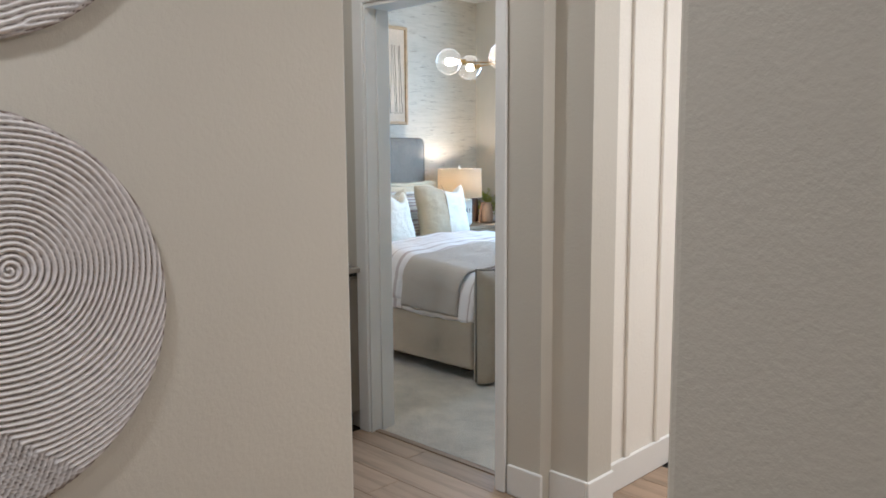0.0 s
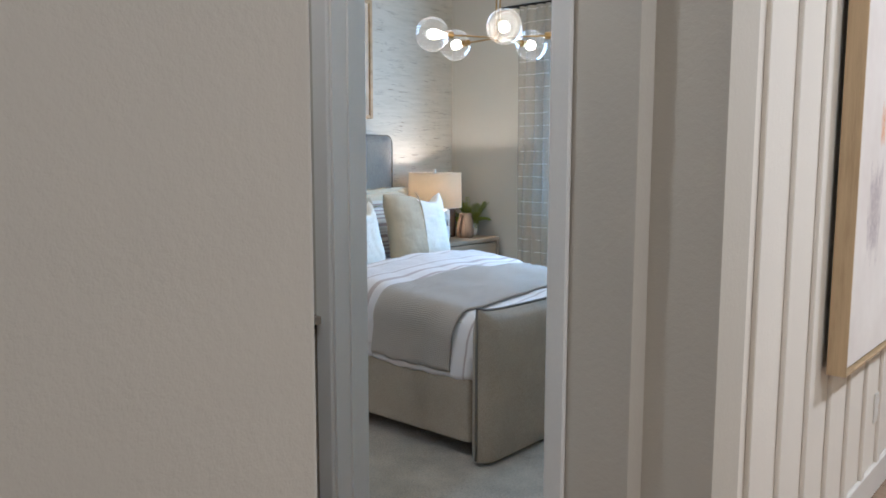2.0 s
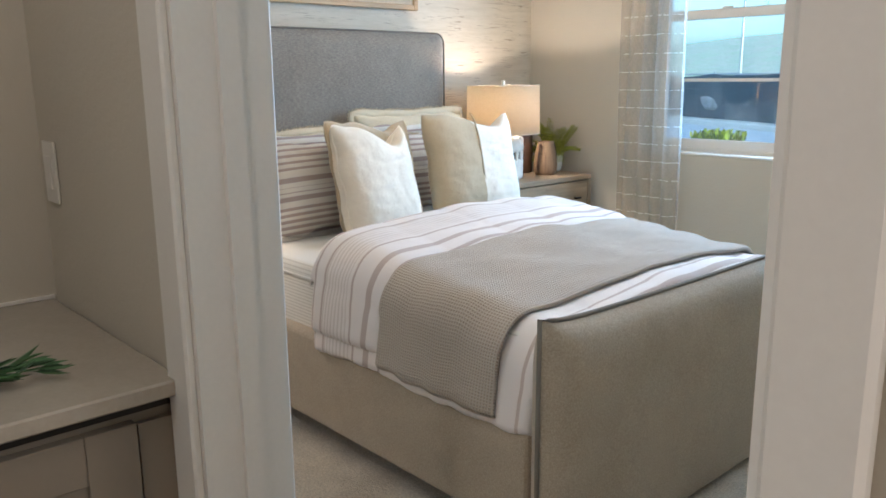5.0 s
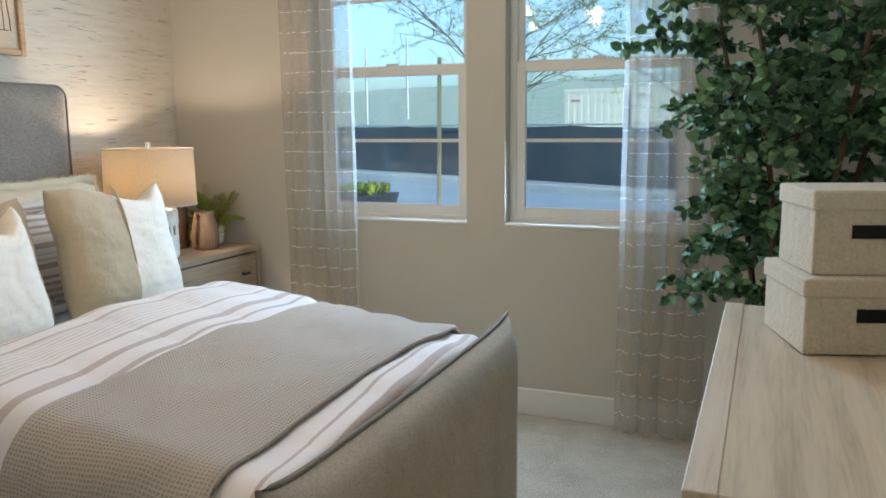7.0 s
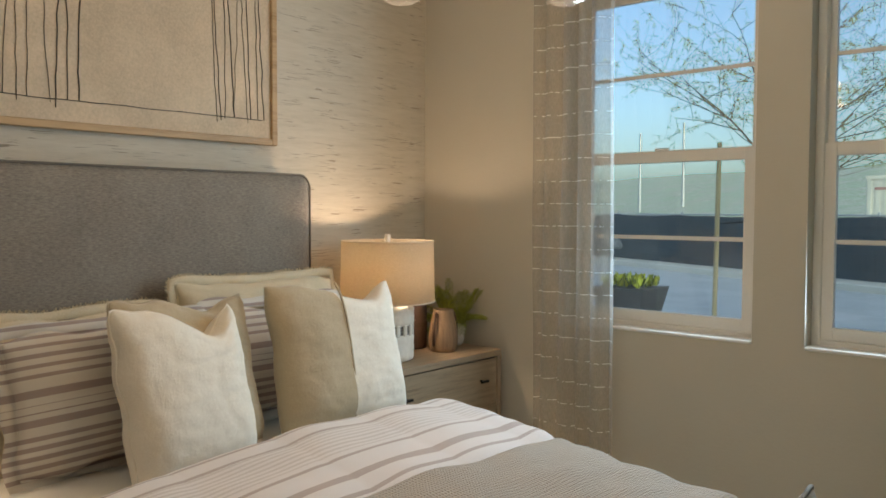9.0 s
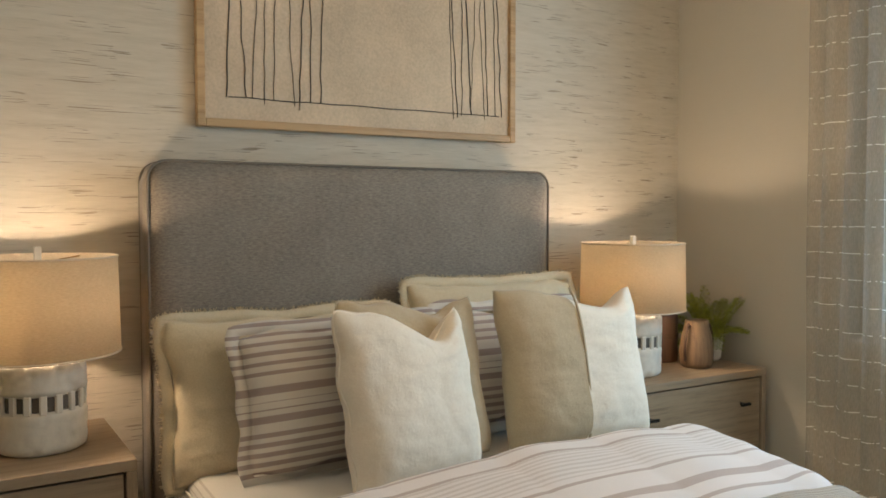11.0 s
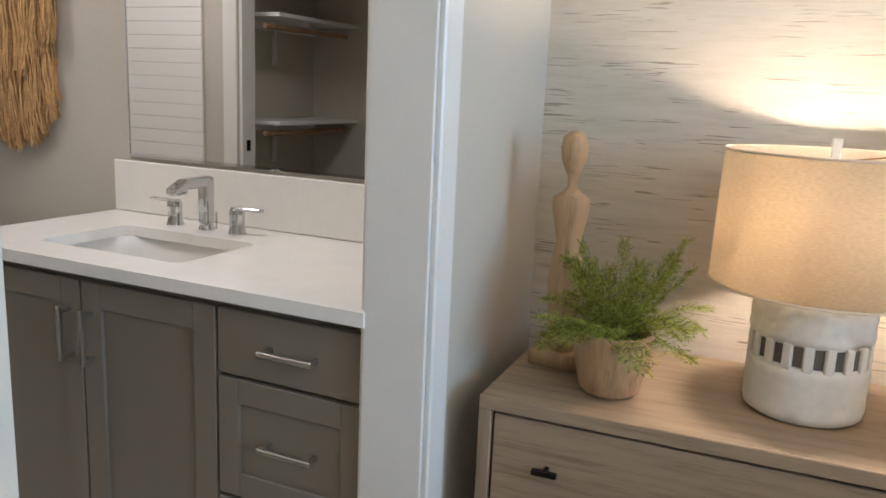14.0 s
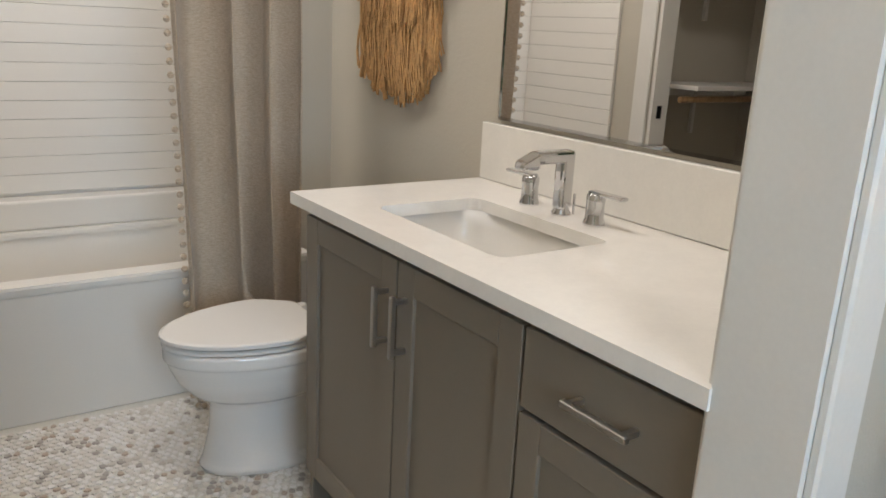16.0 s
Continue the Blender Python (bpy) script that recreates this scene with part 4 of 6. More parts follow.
def table_lamp(x, y):
    z = 0.725
    lamp = thing("table_lamp", (x, y, z), "lit table lamp with linen drum shade and white stone base", "lamp", "bedside lamps")
    base = lathe([(0.0, 0), (0.095, 0.001), (0.106, 0.008), (0.109, 0.02), (0.109, 0.10), (0.107, 0.106), (0.101, 0.11), (0.101, 0.15), (0.107, 0.154), (0.110, 0.162), (0.109, 0.215), (0.103, 0.227), (0.03, 0.231)], 96, False)
    long_edges = [e for e in base.edges if abs(e.verts[0].co.z - e.verts[1].co.z) > 0.03]
    bmesh.ops.subdivide_edges(base, edges=long_edges, cuts=9, use_grid_fill=True)
    for v in base.verts:
        r = math.hypot(v.co.x, v.co.y)
        if r > 0.098:
            chip = max(0, wob(v.co.x, v.co.y, v.co.z + y, 17) - 0.30) * 0.035 + 0.0022 * wob(v.co.x, v.co.y, v.co.z, 60) + (max(0, wob(v.co.x, v.co.y, v.co.z + 3, 30) - 0.25) * 0.03 if v.co.z > 0.18 or v.co.z < 0.012 else 0)
            v.co.x *= 1 - chip / r
            v.co.y *= 1 - chip / r
    part("base", base, M["stone"], lamp, "distressed white carved base", True)
    for k in range(18):
        a = 2 * math.pi * k / 18
        part("carved_rib", box(0.097, 0.1085, -0.009, 0.009, 0.105, 0.155, 0.003, 1), M["stone"], lamp, at=Matrix.Rotation(a, 4, "Z"))
        # thin dark grey plate paints the shaded opening on the closed base
        part("slot", box(0.0995, 0.102, -0.008, 0.008, 0.112, 0.149), M["hollow"], lamp, at=Matrix.Rotation(a + math.pi / 18, 4, "Z"))
    part("neck", lathe([(0.012, 0.22), (0.012, 0.34)], 12), M["brass"], lamp)
    shade = lathe([(0.196, 0.245), (0.191, 0.495)], 64, False)
    part("shade", thicken(shade, 0.002), M["lampshade"], lamp, "beige linen drum shade glowing from inside", True)
    for zz, rr in ((0.246, 0.1965), (0.494, 0.1915)):
        part("shade_trim", tube([(rr * math.cos(2 * math.pi * k / 48), rr * math.sin(2 * math.pi * k / 48), zz) for k in range(49)], 0.0025, 6), M["shade"], lamp)
    for k in range(3):
        a = 2 * math.pi * k / 3 + 0.4
        part("spider_arm", tube([(0, 0, 0.478), (0.185 * math.cos(a), 0.185 * math.sin(a), 0.488)], 0.002, 6), M["brass"], lamp)
    part("finial", box(-0.009, 0.009, -0.009, 0.009, 0.475, 0.522, 0.002, 1), M["stone"], lamp)
    part("bulb", lathe([(0.005, 0.34), (0.014, 0.345), (0.03, 0.39), (0.026, 0.42), (0.004, 0.435)], 16), M["bulb"], lamp, "glowing warm bulb", True).visible_shadow = False
    point_lamp("bedside_bulb", x, y, z + 0.400, 20, WARMER, 0.028)

m = Nodes("lit_linen_shade", srgb("d9c9b2"), 0.9)
out = m.tree.nodes["Material Output"]
tl, df, mx = m.add("ShaderNodeBsdfTranslucent"), m.add("ShaderNodeBsdfDiffuse"), m.add("ShaderNodeMixShader")
c = m.ramp(m.noise(1.0, 3, 0.6, m.mapped((110, 110, 520))), [(0.3, srgb("d6c6ac")), (0.7, srgb("e8dac4"))])
m.link(c, tl.inputs[0])
m.link(c, df.inputs[0])
mx.inputs[0].default_value = 0.72
m.link(df.outputs[0], mx.inputs[1])
m.link(tl.outputs[0], mx.inputs[2])
m.link(mx.outputs[0], out.inputs["Surface"])
M["lampshade"] = m.mat
table_lamp(-4.075, 4.555)
table_lamp(-4.02, 6.555)


# ---- picture over the bed ----
def picture_over_bed():
    y0, y1, z0, z1 = 5.017, 6.221, 1.604, 2.427
    p = thing("wall_art", (WX, (y0 + y1) / 2, z0), "large oak framed line drawing on beige paper above the headboard", "picture")
    w, h = y1 - y0, z1 - z0
    part("backing", box(0.004, 0.020, -w / 2 + 0.02, w / 2 - 0.02, 0.02, h - 0.02), M["art_paper"], p, "mottled beige paper")
    for ya, yb, za, zb in ((-w / 2, -w / 2 + 0.026, 0, h), (w / 2 - 0.026, w / 2, 0, h), (-w / 2 + 0.026, w / 2 - 0.026, 0, 0.026), (-w / 2 + 0.026, w / 2 - 0.026, h - 0.026, h)):
        part("frame_bar", box(0.004, 0.034, ya, yb, za, zb, 0.003, 1), M["frame_oak"], p)
    part("ground_line", tube([(0.0215, -w / 2 + 0.10 + (w - 0.17) * k / 20, 0.097 + 0.004 * wob(k, 0.2, 0, 0.4)) for k in range(21)], 0.0016, 5), M["ink"], p, "thin black drawn line")
    rnd = random.Random(5)
    for c0, c1, n in ((-w / 2 + 0.10, -w / 2 + 0.42, 9), (w / 2 - 0.29, w / 2 - 0.07, 9)):
        for k in range(n):
            y = c0 + (c1 - c0) * (k + rnd.uniform(-0.25, 0.25)) / (n - 1)
            lo = 0.097 + (rnd.uniform(-0.035, 0.0) if rnd.random() < 0.4 else 0)
            lean = rnd.uniform(-0.035, 0.035)
            part("drawn_stalk", tube([(0.0215, y + lean * (q / 12 - 0.4) + 0.008 * wob(y, q * 0.3, k, 2), lo + (h - 0.16 - lo) * q / 12) for q in range(13)], rnd.uniform(0.0011, 0.002), 5), M["ink"], p)

M["art_paper"] = plain("mottled_beige_paper", srgb("cbb79d"), 0.9, var=0.13, coarse=3.5, relief=0.05)
M["ink"] = plain("charcoal_ink", (0.03, 0.028, 0.026), 0.9)
picture_over_bed()


# ---- curtains ----
def curtain(x0, x1, y, seed, label):
    c = thing("curtain", ((x0 + x1) / 2, y, 0), label, "curtain", "sheer window curtains")
    w = x1 - x0
    folds = 4.5

    def f(u, v):
        z = 0.012 + 2.40 * v
        amp = 0.030 * (0.8 + 0.5 * wob(u * 5, v * 0.7, seed))
        ph = 2 * math.pi * folds * u + 2.4 * wob(u * 3, v * 0.6, seed + 5)
        return ((u - 0.5) * w * (1 + 0.05 * (1 - v)) + 0.012 * math.cos(ph) + 0.01 * wob(v * 3, u, seed), amp * math.sin(ph), z)
    part("panel", grid(150, 60, f), M["sheer"], c, smooth=True)
    return c

curtain(-3.62, -3.235, 7.045, 1.0, "sheer beige curtain with rows of woven dashes")
curtain(-2.03, -1.665, 7.045, 2.0, "sheer beige curtain with rows of woven dashes")
rod = thing("curtain_rod", (-2.64, 7.045, 2.42), "slim dark curtain rod above the windows", "curtain rod")
part("bar", tube([(-1.15, 0, 0), (1.12, 0, 0)], 0.011, 12), M["black"], rod)
for s in (-1.05, 1.02):
    part("bracket", tube([(s, 0, 0), (s, NY - 7.045 + 0.002, 0)], 0.007), M["black"], rod)


# ---- dresser and boxes ----
def dresser():
    d = thing("dresser", (-1.56, 4.872, 0), "whitewashed oak dresser with framed end panel", "dresser")
    dep, w, h = 0.53, 1.26, 0.80
    part("top", box(0, dep, 0, w, h - 0.035, h, 0.003, 1), M["wash_y"], d)
    part("front_edging", box(-0.004, 0.045, -0.003, w + 0.003, h - 0.036, h + 0.0025, 0.002, 1), M["wash_y"], d)
    for x in (0.005, dep - 0.065):
        for y in (0.003, w - 0.063):
            part("leg_post", box(x, x + 0.06, y, y + 0.06, 0, h - 0.036, 0.003, 1), M["wash_z"], d)
    for y in (0.018, w - 0.036):
        part("end_panel", box(0.065, dep - 0.065, y, y + 0.018, 0.10, h - 0.036), M["wash_z"], d)
    for k in range(3):
        for j in range(2):
            y0, z0 = 0.068 + k * 0.376, 0.13 + j * 0.318
            dr = part("drawer", box(0.004, 0.024, y0, y0 + 0.37, z0, z0 + 0.31, 0.002, 1), M["wash_y"], d)
            part("knob", box(-0.02, 0.004, y0 + 0.17, y0 + 0.2, z0 + 0.15, z0 + 0.162, 0.003, 1), M["black"], dr)
    part("carcass", box(0.025, dep - 0.01, 0.066, w - 0.066, 0.11, h - 0.038), M["dark"], d)

dresser()


def storage_box(x, y, z, turn, w, dep, h, label):
    b = thing("storage_box", pose(x, y, z, 0, 0, turn), label, "box", "stacked storage boxes")
    part("body", box(0.006, w - 0.006, 0.006, dep - 0.006, 0, h - 0.012, 0.004, 2), M["box"], b)
    part("lid", box(0, w, 0, dep, h - 0.045, h, 0.006, 2), M["box"], b, "overlapping cream lid")
    part("label_holder", box(w * 0.5 - 0.055, w * 0.5 + 0.055, 0.0015, 0.005, h * 0.5 - 0.012, h * 0.5 + 0.018), M["black"], b, "black metal label holder")

storage_box(-1.386, 5.632, 0.803, 17, 0.34, 0.29, 0.172, "large cream woven storage box on the dresser")
storage_box(-1.376, 5.665, 0.976, 17, 0.28, 0.235, 0.188, "smaller cream woven storage box on top of another")


# ---- chandelier ----
def chandelier(x, y, z):
    c = thing("chandelier", (x, y, z), "lit brass chandelier with clear glass globes on thin arms", "chandelier")
    for s in (-0.012, 0.012):
        part("rod", tube([(s, 0, 0.01), (s, 0, CEIL - z - 0.02)], 0.005, 8), M["brass"], c)
    part("canopy", lathe([(0.065, CEIL - z - 0.024), (0.065, CEIL - z - 0.001)], 24), M["brass"], c)
    part("hub", tube([(0, 0, -0.02), (0, 0, 0.03)], 0.017, 14), M["brass"], c)
    for k in range(5):
        ang, reach, dz = 24 + 72 * k, 0.37, 0.0
        a = radians(ang)
        d = Vector((math.cos(a), math.sin(a), 0))
        arm = part("arm", tube([d * 0.01 + Vector((0, 0, dz * 0.3)), d * (reach - 0.11) + Vector((0, 0, dz))], 0.0045, 8), M["brass"], c)
        cup = part("cup", tube([d * (reach - 0.115) + Vector((0, 0, dz)), d * (reach - 0.075) + Vector((0, 0, dz))], 0.019, 14), M["brass"], c)
        centre = d * reach + Vector((0, 0, dz))
        turn = Matrix.Translation(centre) @ d.to_track_quat("Z", "Y").to_matrix().to_4x4()
        prof = [(0.088 * math.sin(t), -0.088 * math.cos(t)) for t in (radians(16 + 132 * q / 20) for q in range(21))]
        g = part("globe", lathe(prof, 32, False), M["globe"], c, "clear open glass globe", True, at=turn)
        g.visible_shadow = False
        b = part("bulb", lathe([(0.008, -0.075), (0.016, -0.05), (0.028, -0.012), (0.023, 0.012), (0.004, 0.026)], 14), M["bulb"], c, "glowing bulb", True, at=turn)
        b.visible_shadow = False
        w = Vector((x, y, z)) + centre
        point_lamp("chandelier_bulb", w.x, w.y, w.z, 5.4, WARM, 0.03)

chandelier(-2.803, 5.689, 1.972)


# ---- plants ----
def leaf_cloud(leaves, size, seed, shape=1.9):
    """Joined small folded leaves at (place, direction) pairs."""
    bm = bmesh.new()
    rnd = random.Random(seed)
    for p, d in leaves:
        l = size * rnd.uniform(0.6, 1.25)
        side = d.cross(Vector((rnd.uniform(-1, 1), rnd.uniform(-1, 1), rnd.uniform(-1, 1)))).normalized() * l / shape / 2
        up = side.cross(d).normalized() * l * 0.08
        q = [p, p + d * l * 0.3 + side + up, p + d * l * 0.7 + side * 0.85 + up, p + d * l, p + d * l * 0.7 - side * 0.85 + up, p + d * l * 0.3 - side + up]
        v = [bm.verts.new(k) for k in q]
        bm.faces.new((v[0], v[1], v[2], v[3]))
        bm.faces.new((v[0], v[3], v[4], v[5]))
    return bm


def leaf_mat(name, dark, light):
    m = Nodes(name, light, 0.6)
    g = m.add("ShaderNodeNewGeometry").outputs["Random Per Island"]
    m.colour(m.mix(m.math("MULTIPLY", m.noise(30), 0.3), m.ramp(g, [(0.0, dark), (0.6, light), (1.0, tuple(min(1, c * 1.5) for c in light))]), dark))
    return m.mat

M["ficus"] = leaf_mat("dark_green_leaf", srgb("33503a"), srgb("6f9468"))
M["fern"] = leaf_mat("bright_fern_leaf", srgb("37461a"), srgb("a3a83c"))
M["grassy"] = leaf_mat("deep_green_blade", srgb("1f3a20"), srgb("46683c"))
M["bark"] = plain("brown_bark", srgb("5a4636"), 0.9, var=0.2, coarse=20, relief=0.5)


def fern(x, y, z, pot_profile, pot_mat, pot_label, seed, reach=0.2, label="small green fern in a pot"):
    f = thing("potted_fern", (x, y, z), label, "plant", "small ferns on the nightstands")
    part("pot", lathe(pot_profile, 32, False), pot_mat, f, pot_label, True)
    h = max(q[1] for q in pot_profile)
    part("soil", lathe([(0.0, h - 0.02), (pot_profile[-1][0] * 0.95, h - 0.018)], 20, False), M["bark"], f)
    rnd = random.Random(seed)
    for k in range(46):
        a, lift = rnd.uniform(0, 6.283), rnd.uniform(0.35, 1.45)
        d = Vector((math.cos(a), math.sin(a), 0))
        l = reach * rnd.uniform(0.65, 1.1) * (0.85 + 0.2 * math.sin(lift))
        droop = rnd.uniform(0.35, 0.75) if lift < 1.0 else rnd.uniform(0.05, 0.25)
        pts = []
        for q in range(12):
            t = q / 11
            pts.append(Vector((0, 0, h - 0.02)) + d * (0.02 + l * t * math.cos(lift * 0.9)) + Vector((0, 0, l * (t * math.sin(lift) * 1.1 - droop * t * t))))
        bm = tube(pts, 0.0012, 4, taper=0.4)
        blades, sprigs = [], []
        for q in range(2, 12):
            along = (pts[q] - pts[q - 1]).normalized()
            for side in (-1, 1):
                for j in range(2):
                    base = pts[q - 1].lerp(pts[q], j / 2 + 0.2)
                    out = (along.cross(Vector((0, 0, 1))) * side + along * 0.85 + Vector((0, 0, rnd.uniform(-0.35, 0.35)))).normalized()
                    size = (0.012 + 0.030 * math.sin(math.pi * min(1, (q - 1) / 10.5)) ** 0.8) * rnd.uniform(0.75, 1.15)
                    sprigs.append((base, out, size))
        for base, out, size in sprigs:
            for n in range(5):
                p = base + out * size * n / 5
                for side in (-1, 1):
                    blades.append((p, (out * 0.8 + out.orthogonal() * side * 0.6 + Vector((rnd.uniform(-.4, .4), rnd.uniform(-.4, .4), rnd.uniform(-.4, .4)))).normalized()))
            blades.append((base + out * size * 0.85, out))
        me = mesh_of(leaf_cloud(blades, 0.0098, seed + k, 7.0), "frond_leaves")
        bm.from_mesh(me)
        part("frond", bm, M["fern"], f)
    return f

fern(-3.965, 4.205, 0.726, [(0.0, 0), (0.050, 0.001), (0.061, 0.012), (0.073, 0.07), (0.078, 0.125), (0.071, 0.128)], M["raw_wood"], "turned pale wooden pot", 11, 0.20, "bright green fern in a turned pale wooden pot")
fern(-4.06, 7.025, 0.726, [(0.0, 0), (0.036, 0.001), (0.045, 0.015), (0.052, 0.08), (0.05, 0.112), (0.046, 0.112)], M["stone"], "small off-white pot", 12, 0.19, "bright green fern in a small off-white pot")


def wooden_figure(x, y, z):
    prof = [(0.0, 0.03), (0.032, 0.031), (0.036, 0.08), (0.040, 0.14), (0.043, 0.19), (0.036, 0.235), (0.029, 0.27), (0.034, 0.31), (0.041, 0.345), (0.040, 0.365), (0.022, 0.378), (0.012, 0.388), (0.0105, 0.41), (0.018, 0.425), (0.026, 0.445), (0.029, 0.468), (0.025, 0.492), (0.012, 0.503), (0.0, 0.505)]
    bm = lathe(prof, 28, False)
    for v in bm.verts:
        if v.co.z < 0.40:
            v.co.y *= 0.9
            v.co.x *= 0.72
            if 0.30 < v.co.z < 0.37:
                v.co.y *= 1.12
    add_box(bm, -0.042, 0.042, -0.055, 0.055, 0, 0.031)
    f = part("wooden_figure", bm, M["raw_wood"], None, "", True, at=pose(x, y, z, 0, 0, -8))
    tagged(f, "carved pale wooden torso figure on a square base", "figurine")

wooden_figure(-4.075, 4.068, 0.726)

# carved wooden jar with rope handles, dark wooden block behind it
jar = thing("wooden_jar", (-3.985, 6.865, 0.726), "carved brown wooden jar with leather loop handles", "jar")
part("body", lathe([(0.0, 0), (0.055, 0.001), (0.064, 0.02), (0.066, 0.06), (0.058, 0.12), (0.046, 0.165), (0.046, 0.185), (0.040, 0.185), (0.040, 0.12), (0.0, 0.03)], 28, False), wood("weathered_brown_wood", srgb("5f4a3a"), srgb("917659"), 2, 0.7, 40), jar, smooth=True)
for s in (-1, 1):
    part("handle", tube([(0.0, s * 0.047, 0.168), (0.01, s * 0.062, 0.16), (0.014, s * 0.074, 0.12), (0.01, s * 0.078, 0.07), (0.004, s * 0.068, 0.03)], 0.006, 8), M["dark_wood"], jar, "dark leather loop", True)
    part("knot", lathe([(0.002, -0.012), (0.013, 0), (0.002, 0.012)], 10), M["dark_wood"], jar, at=(0.006, s * 0.054, 0.165))
blk = thing("wooden_block", (-4.15, 6.84, 0.726), "dark reddish brown carved wooden cylinder box", "box")
part("body", lathe([(0.0, 0), (0.062, 0.001), (0.066, 0.01), (0.066, 0.21), (0.062, 0.222), (0.0, 0.222)], 28, False), M["dark_wood"], blk, smooth=True)
part("band", lathe([(0.0675, 0.10), (0.0675, 0.118)], 28, False), M["bark"], blk)


def ficus(x, y):
    t = thing("ficus_tree", (x, y, 0), "tall artificial ficus with many dark green leaves behind the dresser", "plant")
    part("pot", lathe([(0.0, 0), (0.13, 0.001), (0.16, 0.03), (0.18, 0.30), (0.165, 0.30), (0.15, 0.26), (0.0, 0.25)], 32, False), M["stone"], t, "off-white round planter", True)
    rnd = random.Random(21)
    leaves = []
    for k in range(5):
        a = 6.283 * k / 5 + 0.4
        top = Vector((0.32 * math.cos(a), 0.22 * math.sin(a), 2.15 + rnd.uniform(-0.2, 0.25)))
        pts = [Vector((0.05 * math.cos(a), 0.05 * math.sin(a), 0.24)).lerp(top, q / 14) + Vector((0.035 * wob(q * 0.4, k, 1), 0.035 * wob(k, q * 0.4, 5), 0)) for q in range(15)]
        part("trunk", tube(pts, 0.013, 8, taper=0.35), M["bark"], t, smooth=True)
        for j in range(40):
            f = rnd.uniform(0.28, 1.0)
            base = pts[min(14, int(f * 14))]
            b = rnd.uniform(0, 6.283)
            reach = rnd.uniform(0.18, 0.50) * (0.62 + 0.3 * f)
            d = Vector((math.cos(b), math.sin(b) * 0.8, rnd.uniform(-0.15, 0.55)))
            tip = base + d * reach
            tip.z -= 0.12 * rnd.random()
            tip.y = min(tip.y, 7.0 - y)
            tip.x = min(tip.x, EX - 0.05 - x)
            twig = [base.lerp(tip, q / 5) + Vector((0, 0, 0.05 * math.sin(3.14 * q / 5))) for q in range(6)]
            part("twig", tube(twig, 0.0028, 4, taper=0.4), M["bark"], t)
            for q in range(1, 6):
                for n in range(12):
                    p = twig[q - 1].lerp(twig[q], rnd.random())
                    leaves.append((p, Vector((rnd.uniform(-1, 1), rnd.uniform(-1, 1), rnd.uniform(-0.9, 0.5))).normalized()))
    tagged(part("foliage", leaf_cloud(leaves, 0.044, 22, 1.5), M["ficus"], t, "dense small oval leaves"), kind="stuff")

ficus(-1.37, 6.58)


# ---- bathroom ----
def vanity():
    x1, y0, y1 = -3.76, 2.53, 3.783
    v = thing("vanity_cabinet", (-4.318, y0, 0), "taupe shaker bathroom vanity with two doors and drawers", "cabinet")
    d = x1 + 4.318
    for y in (0, y1 - y0 - 0.018):
        part("side_panel", box(0, d, y, y + 0.018, -0.036, 0.848), M["taupe"], v)
    part("back_panel", box(0, 0.012, 0.018, y1 - y0 - 0.018, 0.10, 0.848), M["taupe"], v)
    part("floor_panel", box(0.012, d - 0.02, 0.018, y1 - y0 - 0.018, 0.10, 0.118), M["taupe"], v)
    part("face_frame", box(d - 0.02, d, 0.018, y1 - y0 - 0.018, 0.10, 0.848), M["taupe"], v)
    # near-black toe kick and raised strip paint the shade of recess and overhang
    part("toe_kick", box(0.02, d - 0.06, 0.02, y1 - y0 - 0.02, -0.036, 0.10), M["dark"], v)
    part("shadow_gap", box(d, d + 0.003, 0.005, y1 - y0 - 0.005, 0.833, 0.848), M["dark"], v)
    for a, b, side in ((2.546, 2.990, 1), (2.996, 3.398, -1)):
        dr = shaker_front("door", b - a, 0.715, 0.02, 0.062, v, (d + 0.001, a - y0, 0.112))
        yy = (b - a - 0.034) if side > 0 else 0.034
        bar_pull(dr, 0.135, pose(0.02, yy, 0.585, 90, 0, 0), M["nickel"])
    for z0, z1 in ((0.683, 0.827), (0.400, 0.673), (0.112, 0.390)):
        w, h = 3.776 - 3.405, z1 - z0
        spot = (d + 0.001, 3.405 - y0, z0)
        dr = shaker_front("drawer", w, h, 0.02, 0.055, v, spot) if h > 0.2 else part("drawer", box(0, 0.02, 0, w, 0, h, 0.002, 1), M["taupe"], v, at=spot)
        bar_pull(dr, 0.135, pose(0.02, w / 2 + 0.012, h / 2 if h < 0.2 else 0.142, 0, 0, 0), M["nickel"])

vanity()


